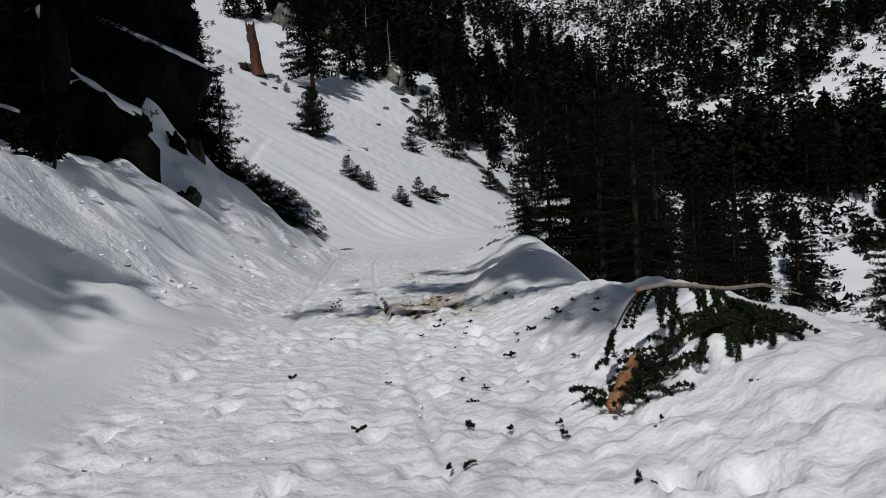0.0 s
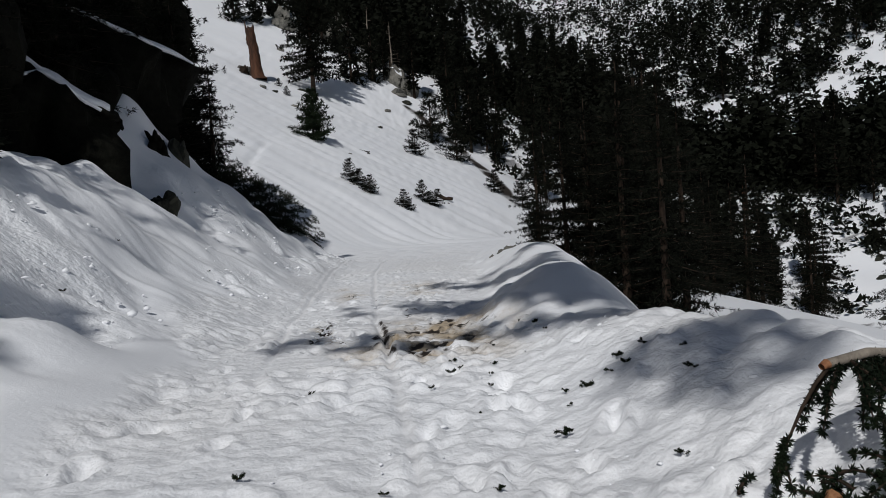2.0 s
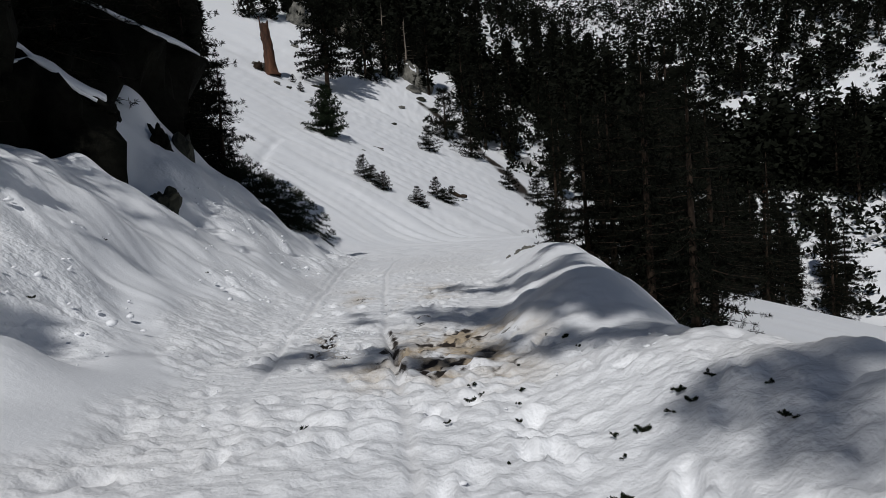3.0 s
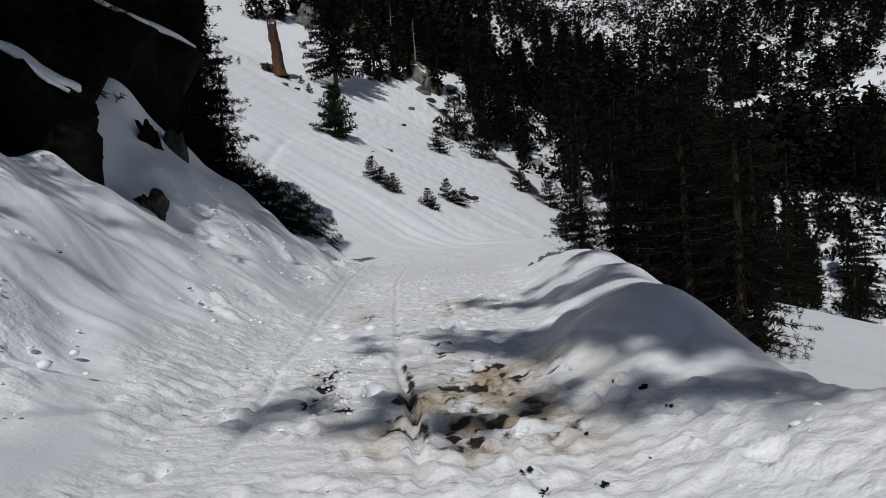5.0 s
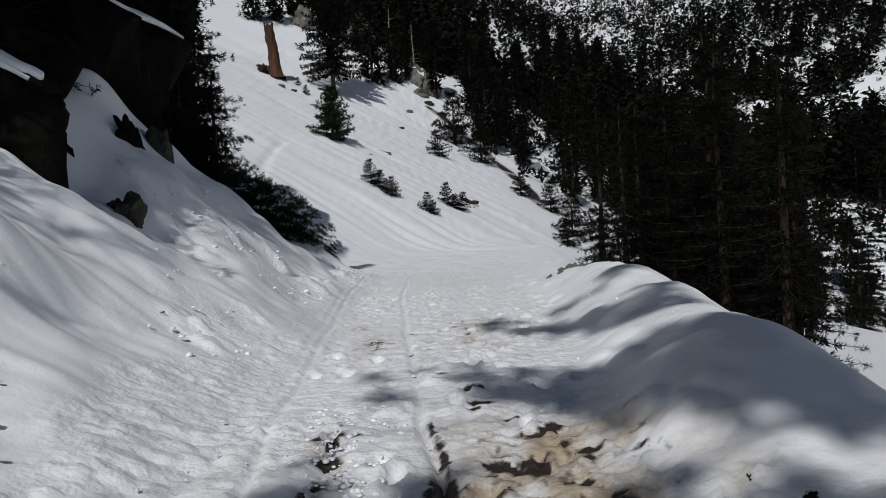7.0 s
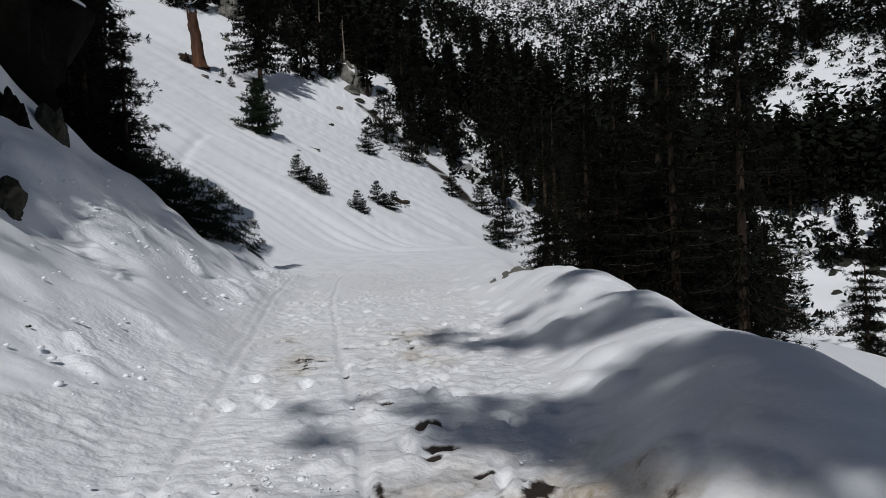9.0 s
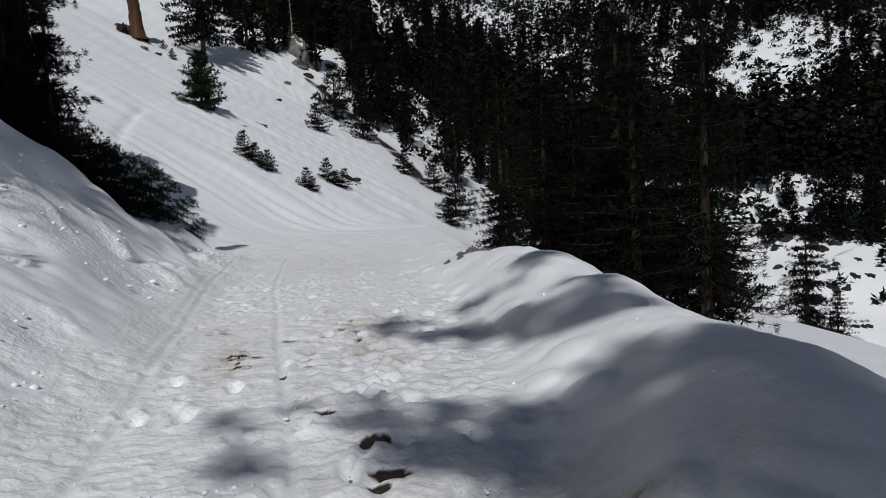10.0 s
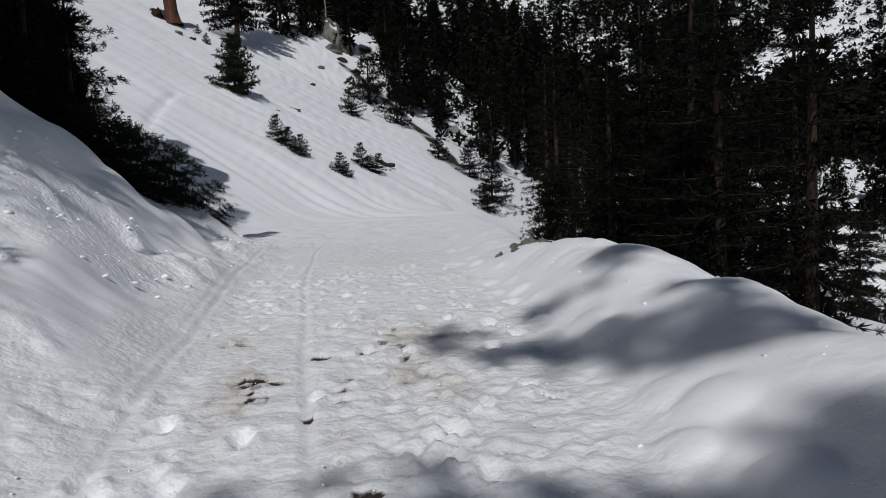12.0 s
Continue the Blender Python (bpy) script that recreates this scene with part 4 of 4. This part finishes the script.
def snag(name, seed, x, y, tall, thick, label, mat, lean=0.0, turn=0.0, jag=0.5):
    """A broken-off dead trunk with a torn top and flared foot."""
    r = np.random.default_rng(seed)
    n, sides = 16, 18
    s = np.linspace(0, 1, n)
    turnrow = np.linspace(0, 2 * np.pi, sides, endpoint=False)
    ring = []
    groove = 1 + 0.1 * np.cos(turnrow * 5 + 1) + 0.06 * r.normal(size=sides)
    for k, q in enumerate(s):
        rad = thick * (0.78 + 0.22 * (1 - q) + 0.75 * np.exp(-q * 14)) * (groove if q < 0.25 else 1 + (groove - 1) * 0.6) * (1 + 0.09 * r.normal(size=sides))
        z = q * tall - 0.4 + (jag * np.maximum(0, r.normal(0.3, 0.5, sides)) if k == n - 1 else 0)
        ring.append(np.column_stack([np.cos(turnrow) * rad + 0.12 * np.sin(q * 3), np.sin(turnrow) * rad, z + 0 * turnrow]))
    inner = ring[-1] * [0.6, 0.6, 1] - [0, 0, jag * 1.5]
    ring.append(inner)
    v = np.concatenate(ring)
    f = [[i * sides + j, i * sides + (j + 1) % sides, (i + 1) * sides + (j + 1) % sides, (i + 1) * sides + j] for i in range(len(ring) - 1) for j in range(sides)]
    ob = new(name, raw_mesh(name, v, f, mat, False))
    ob.matrix_basis = pose(x, y, ground_at(x, y), 0, lean, turn)
    return tagged(ob, label, "dead tree")


snag("tree_snag", 61, -26.8, 131.0, 9.6, 1.0, "tall broken reddish brown snag with a torn top", RED_WOOD, -5, 0, 1.3)
snag("tree_stump", 62, -29.5, 131.5, 1.2, 0.9, "short dark stump beside the broken snag", BARK, 10)
snag("tree_snag", 63, 44.5, 93.0, 15.0, 0.26, "bleached orange dead trunk among dark trees", RED_WOOD, 2, 0, 0.8)


def log(name, x, y, long, thick, turn, label, mat, tilt=0.0):
    r = np.random.default_rng(int(abs(x * 100)))
    t = np.linspace(-0.5, 0.5, 9)
    pts = np.column_stack([t * long, 0.05 * long * np.sin(t * 3), 0.03 * long * r.normal(size=9)])
    v, f = tube(pts, thick * (1 - 0.3 * (t + 0.5)) * (1 + 0.12 * r.normal(size=9)), 9)
    root = new(name, raw_mesh(name, v, f, mat))
    root.matrix_basis = pose(x, y, ground_at(x, y) + thick * 0.5, 0, tilt, turn)
    return tagged(root, label, "log")


log("fallen_log", 4.3, 90.0, 2.2, 0.3, -25, "dark fallen log lying on the snow face", BARK, 14)
log("fallen_log", -6.2, 101.5, 1.5, 0.12, 10, "dark fallen log lying on the snow face", BARK, 12)


def bare_tree(name, seed, x, y, tall, label):
    """A leafless grey tree."""
    r = np.random.default_rng(seed)
    root = new(name)
    v, f = tube([[0, 0, -0.4], [0.1, 0, tall * 0.4], [-0.1, 0.1, tall * 0.75], [0, 0, tall]], [0.02 * tall, 0.014 * tall, 0.007 * tall, 0.01], 7)
    part("trunk", v, f, GREY_WOOD, root, smooth=True)
    pieces = []
    for k in range(26):
        s = r.uniform(0.15, 0.95)
        a, reach = r.uniform(0, 6.28), tall * 0.2 * (1.1 - s) * r.uniform(0.5, 1.2)
        p = np.array([0, 0, s * tall])
        q = p + np.array([np.cos(a) * reach, np.sin(a) * reach, r.uniform(-0.2, 0.4) * reach])
        pieces.append(tube([p, (p + q) / 2 + r.normal(0, 0.08, 3) * reach, q], [0.05, 0.03, 0.01], 4))
    v, f = joined(pieces)
    part("branchwork", v, f, GREY_WOOD, root, kind="stuff")
    root.matrix_basis = pose(x, y, ground_at(x, y), 0, 0, r.uniform(0, 360))
    return tagged(root, label, "dead tree")


for k, (x, y, tall) in enumerate(((-7.5, 168.0, 17.0), (-2.5, 176.0, 14.0), (13.0, 150.0, 12.0), (33.0, 110.0, 12.0), (60.0, 128.0, 16.0))):
    bare_tree("bare_tree", 70 + k, x, y, tall, "leafless grey dead tree at the forest edge")

put(wide_fir, 67.0, 93.0, 1.7, 30, 3.5, "dark pyramid-shaped fir standing alone below the track", "tree")
put(wide_fir, 73.5, 95.0, 1.0, 130, 3.0, "dark pyramid-shaped fir standing alone below the track", "tree")


# ---- broken bough on the berm ----
def bough():
    r = np.random.default_rng(77)
    root = new("broken_bough")
    main = [[1.57, 4.7, 0.69], [1.77, 4.74, 0.715], [2.02, 4.82, 0.68], [2.3, 4.95, 0.63], [2.7, 5.15, 0.62], [3.1, 5.3, 0.5]]
    v, f = tube(main, [0.019, 0.02, 0.019, 0.017, 0.014, 0.007], 9)
    part("stem", v, f, GREY_WOOD, root, "pale grey bark stem", True)
    v, f = tube([[1.545, 4.69, 0.683], [1.575, 4.7, 0.692]], [0.014, 0.0205], 9)
    part("snapped_end", v, f, SPLIT_WOOD, root, "torn orange wood")
    places, ways, twigs = [], [], []

    def twig(a, b, sag, every=0.045, bare=0.15):
        a, b = np.array(a), np.array(b)
        mid = (a + b) / 2 + np.array([0, 0, sag])
        pts = [a, (a + mid) / 2 + [0, 0, sag * 0.25], mid, (b + mid) / 2 + [0, 0, sag * 0.25], b]
        twigs.append(tube(pts, [0.009, 0.008, 0.007, 0.005, 0.003], 5))
        n = int(np.linalg.norm(b - a) / every)
        for s in np.linspace(bare, 1, max(n, 2)):
            p = (1 - s) ** 2 * a + 2 * s * (1 - s) * (mid * 2 - (a + b) / 2) + s * s * b
            for _ in range(2):
                places.append(p)
                ways.append(unit(b - a) + 0.5 * r.normal(size=3))

    # the twig that reaches out over the track
    twig((1.58, 4.7, 0.68), (1.3, 4.62, 0.29), 0.05, 0.06, 0.75)
    twig((1.37, 4.66, 0.43), (1.29, 4.6, 0.22), 0.0, 0.03)
    twig((1.34, 4.64, 0.38), (1.35, 4.6, 0.27), 0.0, 0.03)
    for k in range(20):
        s = r.uniform(0.02, 0.6)
        i = int(s * 5)
        p = np.array(main[i]) + (np.array(main[i + 1]) - main[i]) * (s * 5 - i)
        q = p + np.array([r.normal(-0.02, 0.09), r.normal(-0.06, 0.1), -r.uniform(0.16, 0.34)])
        twig(p, q, 0.03, 0.03)
    for k in range(120):
        p = np.array([r.normal(2.08, 0.11), r.normal(4.42, 0.15), 0])
        z = ground_at(p[0], p[1])
        p[2] = z + r.uniform(-0.04, 0.06)
        q = p + np.array([r.normal(-0.02, 0.15), r.normal(-0.12, 0.14), -r.uniform(0.0, 0.22)])
        q[2] = max(q[2], ground_at(q[0], q[1]) - 0.03)
        twig(p, q, 0.03, 0.03, 0.05)
    for k in range(64):
        a = r.uniform(0, 6.28)
        p = np.array([r.normal(1.42, 0.13), r.normal(4.36, 0.16), 0])
        p[2] = ground_at(p[0], p[1]) + r.uniform(-0.04, 0.02)
        q = p + np.array([np.cos(a) * 0.15, np.sin(a) * 0.14, r.uniform(-0.02, 0.05)])
        q[2] = max(q[2], ground_at(q[0], q[1]) - 0.05)
        twig(p, q, 0.02, 0.03, 0.05)
    v, f = joined(twigs)
    part("twigwork", v, f, BARK, root, kind="stuff")
    v, f = needles(r, np.array(places), unit(np.array(ways)), 26, 0.034, 0.0036, 0.85)
    part("foliage", v, f, FRESH, root, "dark green needles", kind="stuff")
    root.location.z = 0.07
    tagged(root, "broken fir bough with green needles hanging over the berm", "branch")
    # the split butt
    butt = new("split_log")
    t = np.linspace(0, 1, 9)
    a, b = np.array([1.17, 4.1, 0.12]), np.array([1.46, 4.5, 0.32])
    pts = a + (b - a) * t[:, None]
    v, f = tube(pts, 0.042 * (1 + 0.14 * r.normal(size=9)), 10)
    v += r.normal(0, 0.005, v.shape)
    part("wood", v, f, SPLIT_WOOD, butt, "flaked orange and cream wood")
    v, f = tube([a - (b - a) * 0.03, a + (b - a) * 0.02], [0.006, 0.04], 10)
    part("torn_end", v, f, SPLIT_WOOD, butt)
    tagged(butt, "short splintered log with orange inner wood", "log")


bough()


# ---- litter on the snow ----
def sprig(seed, size, stems):
    r = np.random.default_rng(seed)
    root = new("fir_sprig")
    places, ways, sticks = [], [], []
    for k in range(stems):
        a = r.uniform(0, 6.28)
        d = unit(np.array([np.cos(a), np.sin(a), r.uniform(0.05, 0.7)]))
        foot = np.array([r.normal(0, 0.02), r.normal(0, 0.02), 0.0])
        sticks.append(tube([foot, foot + d * size * 0.5, foot + d * size], [0.005, 0.004, 0.002], 4))
        for s in np.linspace(0.25, 1, 9):
            places.append(foot + d * size * s)
            ways.append(d)
    v, f = joined(sticks)
    part("twig", v, f, BARK, root, kind="stuff")
    v, f = needles(r, np.array(places), np.array(ways), 9, 0.028, 0.003, 0.7)
    part("foliage", v, f, FRESH, root, kind="stuff")
    return root


SPRIGS = ((-1.0, 8.15, 1.0), (-1.13, 6.11, 1.0), (-0.43, 4.44, 0.9), (0.3, 4.34, 1.0), (0.25, 3.61, 0.9), (0.13, 3.56, 0.7), (1.02, 3.15, 0.9), (0.88, 6.5, 1.0), (1.2, 7.2, 0.8), (1.53, 7.2, 0.9), (0.52, 5.36, 0.6),
          (0.84, 3.96, 0.7), (0.86, 4.22, 0.7), (1.29, 3.65, 0.6), (0.39, 4.91, 0.8), (0.35, 5.69, 0.6), (0.3, 9.15, 0.8), (0.4, 7.17, 0.5), (-0.25, 5.74, 0.5), (0.56, 4.21, 0.6), (0.88, 5.32, 0.5), (1.35, 3.75, 0.5),
          (1.83, 3.6, 0.5), (1.3, 5.53, 0.6), (1.03, 6.96, 0.5), (0.26, 8.63, 1.0), (0.38, 8.82, 0.6), (0.7, 8.84, 0.7), (0.63, 8.48, 0.6), (0.06, 8.1, 0.6), (1.75, 7.45, 0.8), (1.55, 7.45, 0.9), (1.41, 7.2, 0.7),
          (1.22, 7.18, 1.0), (1.07, 7.32, 0.6), (1.74, 6.45, 0.8), (1.86, 6.89, 0.7), (0.58, 8.01, 0.7), (1.25, 10.65, 0.6), (1.41, 10.28, 1.1), (1.4, 9.73, 0.7), (0.8, 9.68, 0.6), (-4.3, 10.6, 0.8), (-4.9, 13.6, 0.9), (-4.1, 15.8, 0.7))
kinds = [sprig(90 + k, 0.055, 3 + k) for k in range(4)]
r = np.random.default_rng(99)
for k, (x, y, size) in enumerate(SPRIGS):
    m = pose(x, y, ground_at(x, y) + 0.015, r.uniform(-15, 15), r.uniform(-15, 15), r.uniform(0, 360))
    ob = kinds[k] if k < 4 else copy_thing(kinds[k % 4], m)
    ob.matrix_basis = m
    ob.scale = (0.8 * size,) * 3
    tagged(ob, "small broken sprig of fir needles lying on the snow", "twig", "sprigs strewn on the snow")


def chunks(name, seed, spots, label):
    """Loose crumbs and balls of snow, past counting."""
    rr = np.random.default_rng(seed)
    bm = lump_verts(2.0, 1.0, 0.35, 1, (1, 1, 0.8), 1.6)
    base = np.array([v.co for v in bm.verts])
    bm.faces.ensure_lookup_table()
    tris = np.array([[v.index for v in f.verts] for f in bm.faces])
    bm.free()
    pieces = []
    for x, y, size in spots:
        a = rr.uniform(0, 6.28)
        turned = base @ np.array([[np.cos(a), np.sin(a), 0], [-np.sin(a), np.cos(a), 0], [0, 0, 1]])
        pieces.append((turned * size * rr.uniform(0.6, 1.3, 3) * [1.15, 1.15, 0.7] + [x, y, ground_at(x, y) - 0.3 * size], tris))
    v, f = joined(pieces)
    ob = new(name, raw_mesh(name, v, f, SNOW, True))
    return tagged(ob, label, "snow", kind="stuff")


rr = np.random.default_rng(55)
spots = []
for _ in range(750):
    y = rr.uniform(9, 34)
    x = -rr.uniform(3.0, 6.6)
    if float(value_noise(np.array(x * 0.4), np.array(y * 0.3), 36)) > -0.12:
        spots.append((x, y, 0.014 + 0.055 * rr.random() ** 3))
for _ in range(500):
    spots.append((rr.uniform(-2.6, 1.4), rr.uniform(4, 26), 0.008 + 0.016 * rr.random() ** 2))
for _ in range(380):
    y = rr.uniform(10.5, 13.6)
    spots.append((np.interp(y, RUT_Y, RUT_X) - 0.65 + rr.normal(0, 0.22), y, 0.009 + 0.026 * rr.random() ** 2))
for _ in range(90):
    y = rr.uniform(5, 27)
    spots.append((np.interp(y, CREST_Y, CREST_X) + rr.normal(-0.5, 0.4), y, 0.012 + 0.024 * rr.random() ** 2))
spots = [s for s in spots if ((s[0] - 0.2) / 0.9) ** 2 + ((s[1] - 11.1) / 1.7) ** 2 > 1]
chunks("snow_crumbs", 56, spots, "crumbled bits of old snow lying on the surface")
